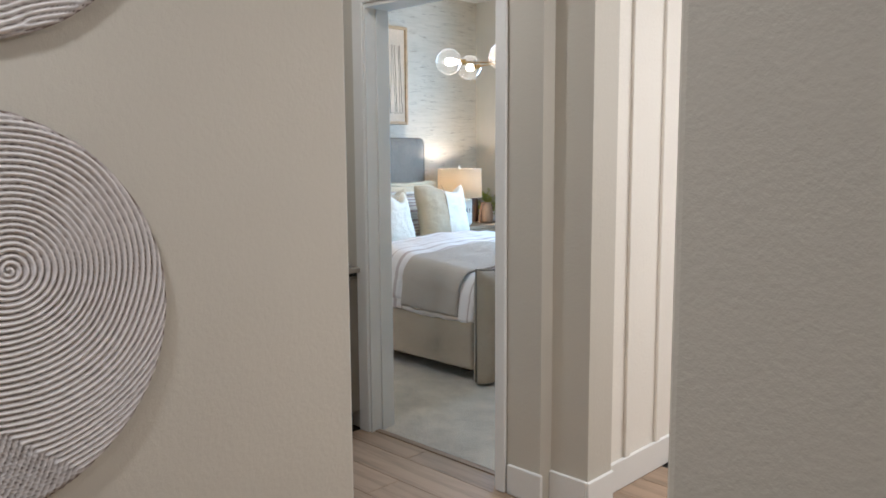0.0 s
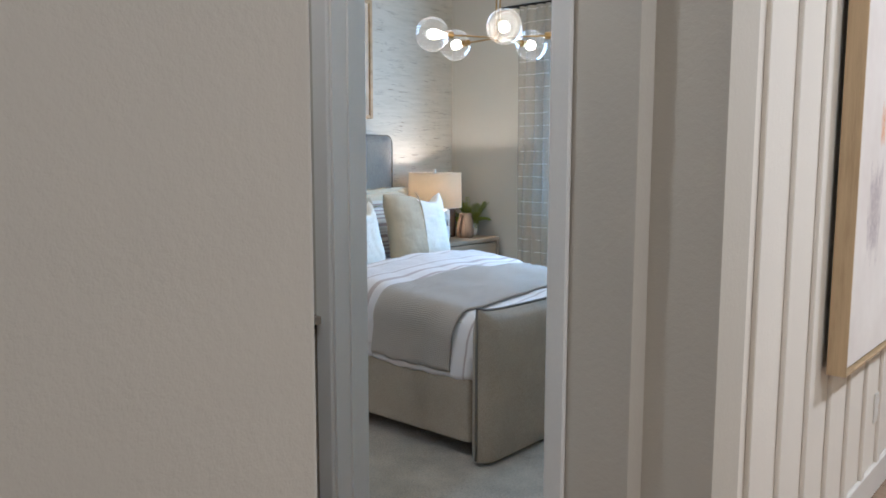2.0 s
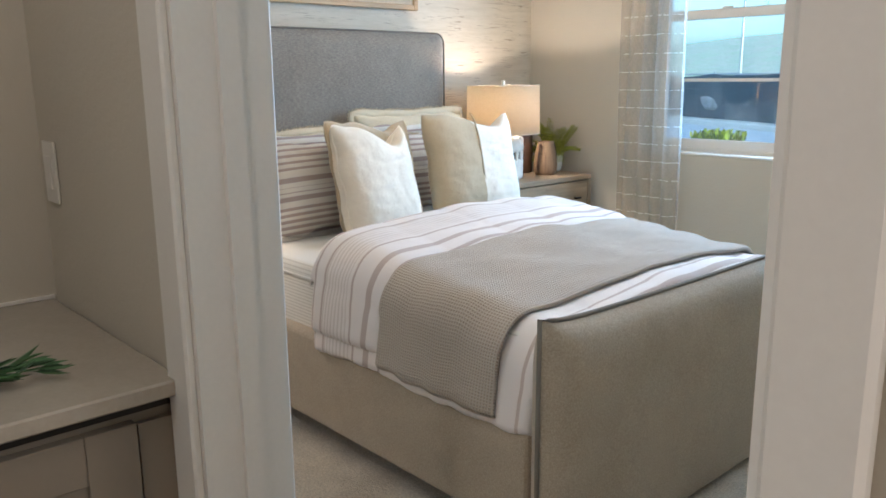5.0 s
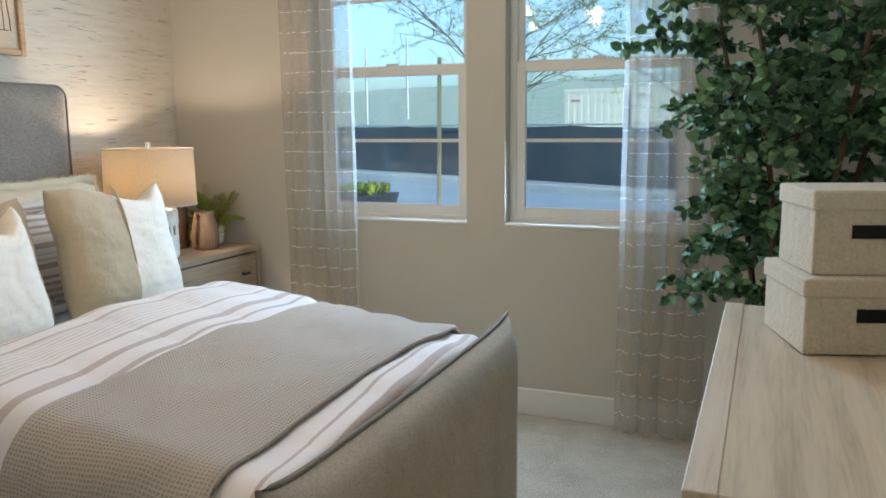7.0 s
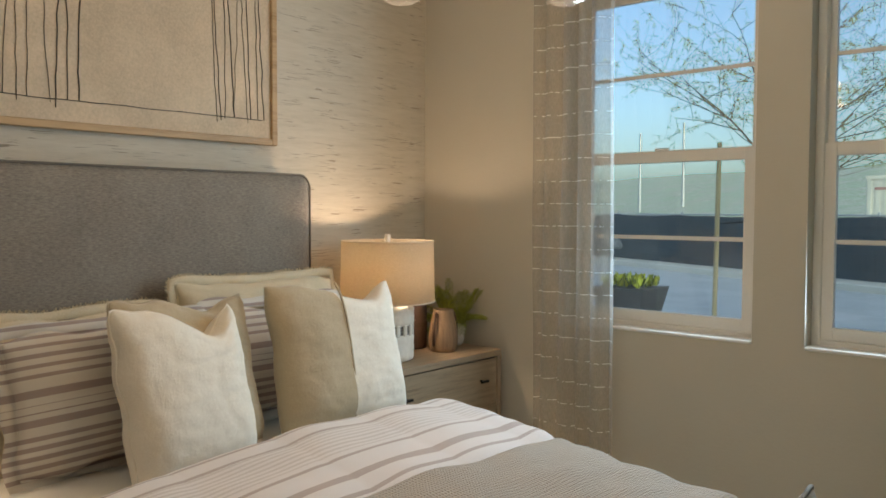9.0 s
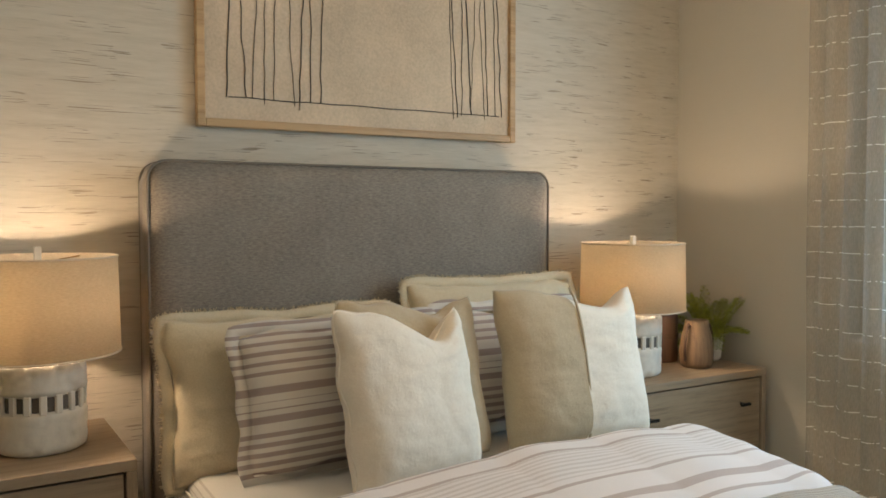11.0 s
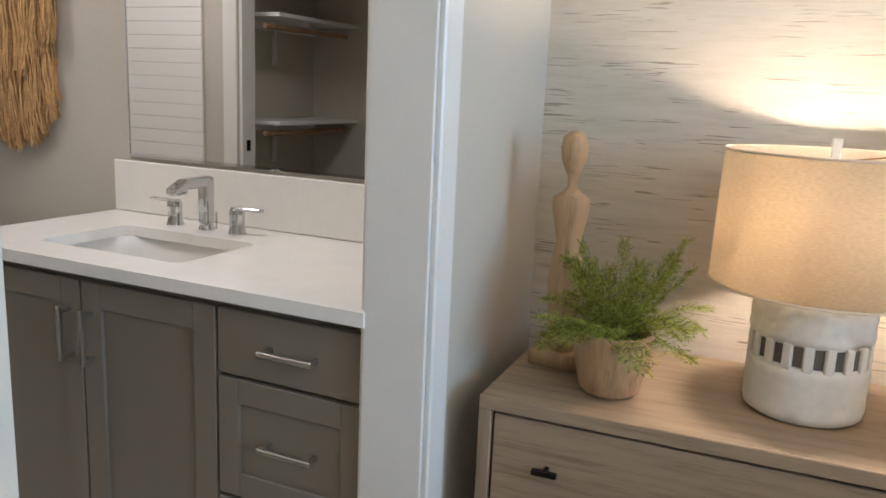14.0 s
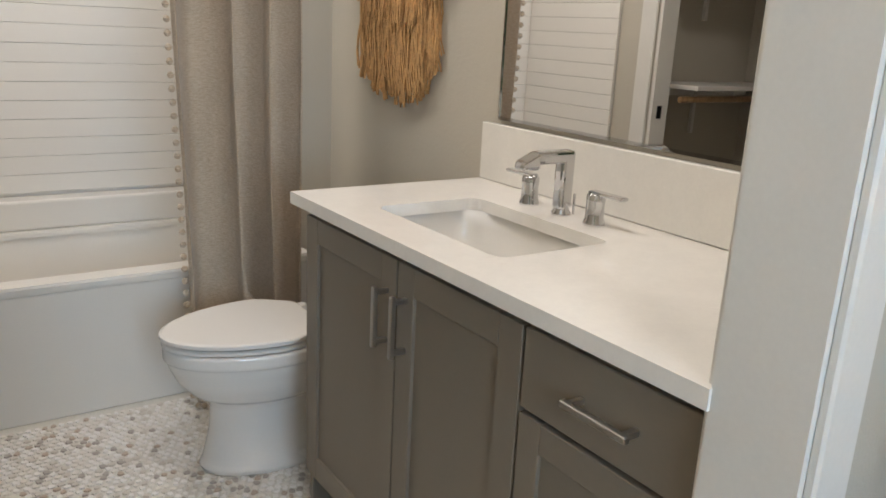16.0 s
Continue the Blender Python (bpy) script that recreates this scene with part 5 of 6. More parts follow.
def counter_with_sink():
    x0, x1, y0, y1 = -4.318, -3.712, 2.506, 3.783
    a0, a1, b0, b1 = -4.12, -3.828, 2.738, 3.215
    c = thing("countertop", (0, 0, 0.85), "white quartz vanity countertop with backsplash", "countertop")
    n = 6
    bm = bmesh.new()
    r = 0.03
    hole = []
    for cx, cy, s in ((a1 - r, b1 - r, 0), (a0 + r, b1 - r, 1), (a0 + r, b0 + r, 2), (a1 - r, b0 + r, 3)):
        for k in range(n + 1):
            t = math.pi / 2 * (s + k / n)
            hole.append((cx + r * math.cos(t), cy + r * math.sin(t)))
    outer = [(x1, y1), (x0, y1), (x0, y0), (x1, y0)]
    loops = []
    for z in (0.0, 0.03):
        vo = [bm.verts.new((*p, z)) for p in outer]
        vh = [bm.verts.new((*p, z)) for p in hole]
        for q in range(4):
            fan = vh[q * (n + 1):(q + 1) * (n + 1)]
            for i, j in zip(fan, fan[1:]):
                bm.faces.new((vo[q], i, j))
            bm.faces.new((vo[q], fan[-1], vh[((q + 1) * (n + 1)) % len(vh)], vo[(q + 1) % 4]))
        loops.append((vo, vh))
    for idx in (0, 1):
        lo, hi = loops[0][idx], loops[1][idx]
        for i in range(len(lo)):
            j = (i + 1) % len(lo)
            bm.faces.new((lo[i], lo[j], hi[j], hi[i]))
    bmesh.ops.recalc_face_normals(bm, faces=bm.faces[:])
    part("slab", bm, M["quartz"], c)
    part("backsplash", box(-4.318, -4.298, y0, y1, 0.031, 0.192, 0.003, 1), M["quartz"], c)
    s = thing("sink", ((a0 + a1) / 2, (b0 + b1) / 2, 0.85), "white undermount rectangular porcelain sink", "sink")
    hw, hl = (a1 - a0) / 2 + 0.012, (b1 - b0) / 2 + 0.012

    def basin(u, v):
        t = 2 * math.pi * u
        k = 5.0
        cx, sy = math.cos(t), math.sin(t)
        rr = (abs(cx) ** k + abs(sy) ** k) ** (-1 / k)
        depth = (0.0, 0.04, 0.10, 0.132, 0.145, 0.152)[min(5, int(v * 5 + 0.01))]
        inset = (1.0, 0.985, 0.93, 0.84, 0.55, 0.05)[min(5, int(v * 5 + 0.01))]
        return (hw * rr * cx * inset, hl * rr * sy * inset, 0.0005 - depth)
    part("basin", thicken(grid(64, 6, basin, True), -0.006), M["porcelain"], s, smooth=True)
    part("drain", lathe([(0.0, -0.1485), (0.022, -0.148), (0.024, -0.152)], 20, False), M["chrome"], s)

counter_with_sink()


def faucet():
    f = thing("faucet", (-4.197, 2.972, 0.88), "polished chrome widespread faucet with two lever handles", "faucet")
    part("spout_base", lathe([(0.024, 0), (0.023, 0.006), (0.019, 0.012), (0.017, 0.03)], 24), M["chrome"], f, smooth=True)
    bm = box(-0.019, 0.019, -0.017, 0.017, 0.012, 0.150, 0.009, 3)
    part("spout_post", bm, M["chrome"], f)
    spout = box(-0.019, 0.10, -0.0175, 0.0175, 0.124, 0.154, 0.009, 3)
    nose = box(0.085, 0.142, -0.0175, 0.0175, 0.112, 0.153, 0.009, 3)
    for vtx in nose.verts:
        if vtx.co.x > 0.11 and vtx.co.z > 0.13:
            vtx.co.z -= (vtx.co.x - 0.11) * 0.75
    part("spout_nose", nose, M["chrome"], f)
    part("spout", spout, M["chrome"], f)
    part("lift_rod", tube([(-0.03, 0.01, 0), (-0.03, 0.01, 0.05)], 0.003), M["chrome"], f)
    for dy, sgn in ((-0.118, -1), (0.110, 1)):
        h = part("valve", lathe([(0.026, 0), (0.0245, 0.006), (0.0215, 0.016), (0.0205, 0.05), (0.0215, 0.054), (0.0215, 0.068), (0.016, 0.074)], 24), M["chrome"], f, smooth=True, at=(0.0, dy, 0))
        part("lever", box(-0.013, 0.013, -0.015 if sgn > 0 else -0.086, 0.086 if sgn > 0 else 0.015, 0.069, 0.078, 0.004, 2), M["chrome"], h)

faucet()
mir = thing("mirror", (-4.318, 2.566, 1.062), "large plain wall mirror above the vanity", "mirror")
part("plate", box(0.001, 0.006, 0, 1.15, 0, 0.98), M["mirror"], mir)
for n, d in (("edge", (0.001, 0.009, -0.004, 0, -0.004, 0.984)), ("edge", (0.001, 0.009, 0, 1.15, -0.008, 0))):
    part(n, box(*d), M["chrome"], mir)


def toilet(x, y):
    t = thing("toilet", (x, y, 0), "white porcelain toilet with closed lid", "toilet")

    def egg(a, w, l, back):
        c, s = math.cos(a), math.sin(a)
        return (l * c if c > 0 else back * c, w * s * (1 - 0.06 * c))

    rows = [(0.0, 0.125, 0.205, 0.21), (0.012, 0.128, 0.21, 0.21), (0.03, 0.122, 0.20, 0.205), (0.12, 0.110, 0.178, 0.20), (0.20, 0.106, 0.172, 0.20), (0.222, 0.112, 0.18, 0.205), (0.245, 0.145, 0.225, 0.215), (0.29, 0.170, 0.265, 0.22), (0.34, 0.183, 0.288, 0.225), (0.36, 0.186, 0.294, 0.225), (0.366, 0.192, 0.302, 0.228), (0.398, 0.192, 0.302, 0.228), (0.404, 0.186, 0.296, 0.225)]

    def bowl(u, v):
        q = v * (len(rows) - 1)
        k = min(len(rows) - 2, int(q))
        z, w, l, b = [p + (r - p) * (q - k) for p, r in zip(rows[k], rows[k + 1])]
        px, py = egg(2 * math.pi * u, w, l, b)
        return (px, py, z * 1.0143 - 0.03)
    part("bowl", grid(48, 50, bowl, True), M["porcelain"], t, smooth=True)
    for nm, z0, z1, k in (("seat", 0.384, 0.396, 1.0), ("lid", 0.404, 0.419, 1.015)):
        bm = bmesh.new()
        ring = []
        for q in range(48):
            px, py = egg(2 * math.pi * q / 48, 0.187 * k, 0.305 * k, 0.215)
            ring.append((max(px, -0.145), py * min(1, 1 + (px + 0.03) * 2.2)))
        lo = [bm.verts.new((*p, z0)) for p in ring]
        mid = [bm.verts.new((*p, z1 - 0.004)) for p in ring]
        hi = [bm.verts.new((p[0] * 0.97, p[1] * 0.97, z1)) for p in ring]
        for q in range(48):
            r = (q + 1) % 48
            bm.faces.new((lo[q], lo[r], mid[r], mid[q]))
            bm.faces.new((mid[q], mid[r], hi[r], hi[q]))
        bm.faces.new(lo[::-1])
        bm.faces.new(hi)
        part(nm, bm, M["porcelain"], t, smooth=False)
    part("tank", box(-0.45, -0.245, -0.195, 0.195, 0.38, 0.712, 0.025, 4), M["porcelain"], t, smooth=True)
    part("tank_lid", box(-0.46, -0.232, -0.205, 0.205, 0.713, 0.743, 0.012, 3), M["porcelain"], t, smooth=True)
    part("neck", box(-0.43, -0.17, -0.085, 0.085, 0.06, 0.40, 0.03, 3), M["porcelain"], t, smooth=True)
    part("foot", box(-0.43, -0.02, -0.118, 0.118, -0.034, 0.03, 0.02, 3), M["porcelain"], t, smooth=True)
    part("flush_lever", boxes((-0.246, -0.225, -0.172, -0.155, 0.655, 0.672), (-0.230, -0.220, -0.176, -0.10, 0.656, 0.671)), M["chrome"], t)
    for s in (-1, 1):
        part("hinge", box(-0.17, -0.14, s * 0.075 - 0.015, s * 0.075 + 0.015, 0.37, 0.42, 0.004, 1), M["porcelain"], t)

toilet(-3.77, 2.175)


def bathtub():
    x0, x1, y0, y1, h = -4.168, -2.752, 0.82, 1.635, 0.44
    t = thing("bathtub", ((x0 + x1) / 2, (y0 + y1) / 2, 0), "white acrylic alcove bathtub", "bathtub")
    w, d = (x1 - x0) / 2, (y1 - y0) / 2
    part("apron", box(-w, w, d - 0.03, d, -0.036, h - 0.03, 0.004, 1), M["tub"], t)
    bm = boxes((-w, w, d - 0.085, d + 0.006, h - 0.032, h), (-w, w, -d, -d + 0.10, h - 0.032, h), (-w, -w + 0.10, -d + 0.10, d - 0.085, h - 0.032, h), (w - 0.10, w, -d + 0.10, d - 0.085, h - 0.032, h))
    bmesh.ops.bevel(bm, geom=[e for e in bm.edges if e.calc_length() > 0.3], offset=0.006, segments=2, affect="EDGES")
    part("rim", bm, M["tub"], t)

    def inner(u, v):
        a = 2 * math.pi * u
        c, s = math.cos(a), math.sin(a)
        rr = (abs(c) ** 6 + abs(s) ** 6) ** (-1 / 6)
        z, k = ((0.43, 1.0), (0.25, 0.96), (0.10, 0.90), (0.05, 0.80), (0.045, 0.05))[min(4, int(v * 4 + 0.01))]
        return ((w - 0.09) * rr * c * k, (d - 0.09) * rr * s * k, z)
    part("basin", grid(64, 5, inner, True), M["tub"], t, smooth=True)

bathtub()

# moulded surround with horizontal joints
for nm, mk in (("tub_surround", lambda z: box(-4.168, -2.752, 0.795, 0.815, z, z + 0.0722, 0.002, 1)), ("tub_surround_end", lambda z: box(-2.772, -2.752, 0.82, 1.48, z, z + 0.0722, 0.002, 1)), ("tub_surround_head", lambda z: box(-4.168, -4.150, 0.82, 1.47, z, z + 0.0722, 0.002, 1))):
    back = setting(nm, {"tub_surround": box(-4.2, -2.75, 0.77, 0.80, 0.3, CEIL), "tub_surround_end": box(-2.758, -2.751, 0.82, 1.48, 0.3, CEIL), "tub_surround_head": box(-4.17, -4.163, 0.82, 1.47, 0.3, CEIL)}[nm], M["tub"], "white moulded surround with plank joints")
    for k in range(28):
        part("course", mk(0.575 + 0.0735 * k), M["tub"], back)
    part("ledge", {"tub_surround": box(-4.168, -2.752, 0.80, 0.90, 0.44, 0.56, 0.01, 2), "tub_surround_end": box(-2.79, -2.752, 0.90, 1.48, 0.44, 0.56, 0.01, 2), "tub_surround_head": box(-4.168, -4.13, 0.90, 1.47, 0.44, 0.56, 0.01, 2)}[nm], M["tub"], back)


def shower_curtain(x0, x1, y):
    c = thing("shower_curtain", ((x0 + x1) / 2, y, 0), "oatmeal textured shower curtain with pompom edge drawn aside", "shower curtain")
    w = x1 - x0

    def f(u, v):
        z = -0.01 + 2.04 * v
        spread = 0.88 + 0.12 * v
        ph = 2 * math.pi * (3.2 * u + 0.35 * math.sin(2.6 * u)) + 0.4 * wob(u * 2, v * 1.2, 7)
        depth = 0.085 * math.sin(ph) * (0.85 + 0.3 * wob(u * 3, v * 1.2, 9)) + 0.008 * math.sin(2.3 * ph + 1)
        return (-w / 2 + u * w * spread + 0.022 * math.cos(ph) + 0.014 * wob(u * 5, v * 2, 3), depth, z)
    part("cloth", thicken(grid(140, 40, f), 0.003), M["shower"], c, smooth=True)
    pom = mesh_of(lathe([(0.001, -0.011), (0.008, -0.008), (0.0115, 0), (0.008, 0.008), (0.001, 0.011)], 10), "pompom")
    pom.materials.append(M["shower"])
    for k in range(48):
        z = 0.02 + k * 0.042
        p = f(0.999, (z + 0.01) / 2.04)
        part("pompom", pom, None, c, at=(p[0] + 0.014, p[1], z))
    for k in range(12):
        p = f(k / 11, 0)
        part("pompom", pom, None, c, at=(p[0], p[1] + 0.008, -0.019))

shower_curtain(-4.09, -3.60, 1.735)
srod = thing("shower_rod", (-3.46, 1.70, 2.04), "straight chrome shower curtain rod", "rod")
part("bar", tube([(-0.855, 0, 0), (0.71, 0, 0)], 0.0125, 12), M["chrome"], srod)


def tassel_hanging():
    y0, y1, zb = 1.755, 2.285, 1.035
    t = thing("wall_hanging", (-4.318, (y0 + y1) / 2, zb), "tiered golden raffia tassel wall hanging", "wall hanging")
    part("dowel", tube([(0.012, -0.29, 0.95), (0.012, 0.29, 0.95)], 0.01, 10), M["raw_wood"], t)
    rnd = random.Random(31)
    for z_low, z_top, xo, half in ((0.0, 0.42, 0.006, 0.225), (0.24, 0.66, 0.020, 0.262), (0.47, 0.95, 0.034, 0.265)):
        strands = bmesh.new()
        tassels = 11
        for k in range(tassels):
            mid = half * (2 * (k + 0.5) / tassels - 1) + rnd.uniform(-0.006, 0.006)
            end = z_low + 0.12 * (abs(mid) / half) ** 1.5 + rnd.uniform(-0.03, 0.03)
            lean = rnd.uniform(-0.03, 0.03)
            for n in range(34):
                off = rnd.gauss(0, 0.012)
                x = xo + rnd.uniform(0, 0.034)
                low = end + rnd.uniform(-0.015, 0.05) + abs(off) * 0.8
                wave, phase = rnd.uniform(0.002, 0.006), rnd.uniform(0, 6.283)
                pts = [(x + 0.004 * math.sin(q * 1.9 + phase), mid + off * (0.55 + 0.12 * q) + lean * (q / 6) ** 2 + wave * math.sin(q * 1.4 + phase), z_top + (low - z_top) * q / 6) for q in range(7)]
                tube(pts, rnd.uniform(0.0022, 0.0040), 4, strands, 1.1)
        tagged(part("fringe_tier", strands, M["raffia"], t, "row of golden raffia tassels"), kind="stuff")

tassel_hanging()

# closet seen in the mirror
doorway_closet = thing("door_3", (-2.75, 1.72, 0), "white painted frame of the closet opening", "door frame", kind="structure")
for y in (-0.10, 0.89):
    part("casing", box(-0.018, -0.002, y, y + 0.09, 0, 2.10, 0.003, 1), M["trim"], doorway_closet)
for y in (0.0, 0.882):
    part("jamb", box(-0.004, 0.104, y, y + 0.018, 0, 2.05, 0.001, 1), M["trim"], doorway_closet)
part("strike_plate", box(0.03, 0.06, 0.018, 0.0205, 0.93, 0.99), M["black"], doorway_closet, "black strike plate")
part("head_casing", box(-0.016, -0.002, -0.0, 0.90, 2.05, 2.13, 0.003, 1), M["trim"], doorway_closet)
for z in (1.02, 1.60):
    sh = thing("closet_shelf", (-2.3, 2.7, z), "pale closet shelf with hanging rod", "shelf", "closet shelves")
    part("board", box(-0.28, 0.54, -1.19, -0.85, 0.05, 0.07), M["trim"], sh)
    part("cleat", box(-0.28, 0.54, -1.195, -1.175, 0.0, 0.05), M["trim"], sh)
    part("hanging_rod", tube([(-0.28, -0.95, 0.0), (0.54, -0.95, 0.0)], 0.015, 10), M["raw_wood"], sh)
    part("bracket", boxes((0.1, 0.12, -1.19, -0.93, 0.02, 0.05), (0.1, 0.12, -1.19, -1.17, -0.2, 0.05)), M["trim"], sh)


# ---- niche in the hall ----
def niche():
    c = thing("base_cabinet", (-2.787, 2.86, 0), "taupe shaker base cabinet in the hall niche", "cabinet")
    d, w, h = 0.585, 1.055, 0.797
    part("body", box(0, d, 0, w, 0.09, h - 0.002), M["taupe"], c)
    part("toe_kick", box(0.02, d - 0.05, 0.01, w - 0.01, 0, 0.09), M["dark"], c)
    for a, b, side in ((0.02, 0.515, 1), (0.521, 0.985, -1)):
        dr = shaker_front("door", b - a, 0.667, 0.02, 0.075, c, (d + 0.001, a, 0.10))
        yy = (b - a - 0.035) if side > 0 else 0.035
        bar_pull(dr, 0.135, pose(0.02, yy, 0.53, 90, 0, 0), M["nickel"])
    part("filler", box(d, d + 0.012, 0.99, w, 0.10, 0.76), M["taupe"], c)
    # raised near-black strip: painted shade below the slab, no real opening
    part("shadow_gap", box(d, d + 0.004, 0.0, w, 0.776, h - 0.002), M["dark"], c)
    k = thing("countertop", (-2.787, 2.86, 0.797), "grey quartz countertop on the niche cabinet", "countertop")
    part("slab", box(0, 0.62, 0, w, 0.0, 0.026, 0.003, 1), plain("greige_quartz", srgb("a39a8c"), 0.25, var=0.03, coarse=30), k)
    part("upstand", box(0.0, 0.008, 0, w, 0.027, 0.034), M["trim"], k)

niche()
M["walnut"] = wood("walnut_frame", srgb("4a3c31"), srgb("6b5948"), 2, 0.5, 40)
ovals = [plain("grey_oval_" + k, srgb(c), 0.9) for k, c in zip("abcd", ("6d655d", "756d64", "6a635c", "77716a"))]


def niche_picture(z, label):
    frm = thing("wall_art", (-2.79, 3.36, z), label, "picture", "framed pictures in the niche")
    part("mat_board", box(0.004, 0.014, -0.22, 0.235, 0.02, 0.48), M["trim"], frm, "white mat board")
    for d in ((-0.25, -0.21, 0, 0.50), (0.225, 0.262, 0, 0.50), (-0.21, 0.225, 0, 0.037), (-0.21, 0.225, 0.465, 0.50)):
        part("frame_bar", box(0.004, 0.032, *d, 0.003, 1), M["walnut"], frm)
    for paint, y in zip(ovals, (-0.14, -0.03, 0.07, 0.165)):
        part("oval", lathe([(0.001, 0.0), (1, 0.0)], 40, False), paint, frm, at=Matrix.Translation((0.0155, y, 0.245)) @ Matrix.Rotation(math.pi / 2, 4, "Y") @ Matrix.Diagonal((0.165, 0.032, 1, 1)))


niche_picture(1.147, "brown framed picture of tall grey ovals on white")
niche_picture(1.663, "brown framed picture of grey ovals hung above another")
sw = thing("light_switch", (-2.715, 3.92, 1.09), "white rocker light switch plate", "switch")
part("plate", box(-0.036, 0.036, -0.006, -0.001, -0.06, 0.06, 0.002, 1), M["switch"], sw)
part("rocker", box(-0.016, 0.016, -0.010, -0.006, -0.033, 0.033, 0.002, 1), M["switch"], sw)


def strand_leaves(blades, run, rnd, count):
    """Adds narrow blades along a strand, lying with its run."""
    for p, q in zip(run, run[1:]):
        ahead = (q - p).normalized()
        for n in range(count):
            d = (ahead + Vector((rnd.uniform(-.45, .45), rnd.uniform(-.45, .45), rnd.uniform(-.35, .25)))).normalized()
            spot = p.lerp(q, rnd.random())
            if (spot + d * 0.06).z < 0.005:
                d.z = abs(d.z) * 0.1 + 0.01
            blades.append((spot, d))


def trailing_plant(x, y, z):
    t = thing("trailing_plant", (x, y, z), "long-bladed dark green trailing plant in a pale pot", "plant")
    part("pot", lathe([(0.0, 0), (0.075, 0.001), (0.09, 0.02), (0.095, 0.20), (0.085, 0.20), (0.08, 0.18), (0.0, 0.17)], 28, False), M["stone"], t, "pale stone pot", True)
    rnd = random.Random(41)
    blades = []
    for k in range(150):
        a = rnd.uniform(0, 6.283)
        d = Vector((math.cos(a), math.sin(a), 0))
        reach, top, low = rnd.uniform(0.11, 0.17), rnd.uniform(0.26, 0.34), rnd.uniform(0.01, 0.16)
        sway = Vector((-d.y, d.x, 0)) * rnd.uniform(-0.04, 0.04)
        run = []
        for q in range(13):
            way = q / 12
            if way < 0.4:
                p = d * reach * (way / 0.4) ** 0.8 * 0.9 + Vector((0, 0, 0.19 + (top - 0.19) * math.sin(math.pi * 0.5 * way / 0.4)))
            else:
                f = (way - 0.4) / 0.6
                p = d * reach * (0.9 + 0.16 * math.sin(math.pi * 0.6 * f)) + sway * f + Vector((0, 0, top + (low - top) * f ** 1.3))
            run.append(p)
        strand_leaves(blades, run, rnd, 5)
    for k in range(12):
        side, end = rnd.uniform(-0.05, 0.05), rnd.uniform(0.32, 0.47)
        run = [Vector((0.10 + side + 0.06 * w + 0.012 * math.sin(5 * w + k), 0.10 + (end - 0.10) * w, 0.05 * (1 - w) ** 2 + 0.012 + 0.02 * rnd.random())) for w in (q / 10 for q in range(11))]
        strand_leaves(blades, run, rnd, 4)
    tagged(part("foliage", leaf_cloud(blades, 0.055, 42, 10.0), M["grassy"], t, "long narrow drooping blades"), kind="stuff")

trailing_plant(-2.46, 3.29, 0.825)


# ---- hall: carved discs, canvas, outlet, door stop ----
def carved_disc(y, z, r, spiral, turn, label):
    t = thing("carved_disc", pose(-1.10, y, z), label, "wall decoration", "carved round wall panels")
    sy, sz = spiral
    nr, na = 130, 320
    pitch = 0.0140

    def f(u, v):
        a, rr = 2 * math.pi * u, r * (0.002 + 0.998 * v)
        py, pz = rr * math.cos(a), rr * math.sin(a)
        dy, dz = py - sy, pz - sz
        q = math.hypot(dy, dz)
        ang = math.atan2(dz, dy)
        cut = pz * 0.80 + py * 0.58 + 0.16 + 0.10 * py
        if cut > 0:
            phase = q / pitch + ang / (2 * math.pi) + 1.2 * wob(py, pz, 1, 5)
        else:
            phase = (py * 0.95 - pz * 0.35 + 0.9 * cut * cut) / pitch * 1.1
        ridge = abs(math.sin(math.pi * phase)) ** 0.8
        edge = min(1, (1 - v) * r / 0.012)
        return (0.012 + (0.006 + 0.015 * ridge + 0.002 * wob(py, pz, 4, 60)) * (0.4 + 0.6 * edge), py, pz + 0.0035 * (1 if v > 0.995 else 0) * wob(a * 9, 0, 2))
    bm = grid(na, nr, f, True)
    bmesh.ops.recalc_face_normals(bm, faces=bm.faces[:])
    m = Matrix.Rotation(radians(turn), 4, "X")
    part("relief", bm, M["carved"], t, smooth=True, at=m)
    rim = lathe([(r - 0.002, 0.001), (r - 0.001, 0.019)], 120)
    part("backing", rim, M["walnut"], t, at=Matrix.Rotation(math.pi / 2, 4, "Y"))

carved_disc(1.93, 1.03, 0.46, (0.10, 0.10), 0, "round whitewashed wall panel carved with spiral grooves")
carved_disc(1.95, 2.075, 0.46, (-0.12, 0.10), 130, "round whitewashed wall panel carved with radiating grooves")


def hall_canvas():
    y0, y1, z0, z1 = 4.86, 5.90, 0.665, 2.16
    p = thing("wall_art", (-0.867, y0, z0), "abstract charcoal and blush canvas in a pale wood floater frame", "picture")
    w, h = y1 - y0, z1 - z0
    part("canvas", box(0.012, 0.050, 0.020, w - 0.020, 0.020, h - 0.020, 0.002, 1), M["abstract"], p)
    # dark filler that paints the shade between canvas and frame
    part("shadow_back", box(0.004, 0.034, 0.008, w - 0.008, 0.008, h - 0.008), M["dark"], p)
    for d in ((0, 0.008, 0, h), (w - 0.008, w, 0, h), (0.008, w - 0.008, 0, 0.008), (0.008, w - 0.008, h - 0.008, h)):
        part("frame_bar", box(0.0, 0.058, *d, 0.001, 1), M["frame_pale"], p)
    part("wall_spacer", box(0.0, 0.006, 0.03, w - 0.03, 0.03, h - 0.03), M["dark"], p)

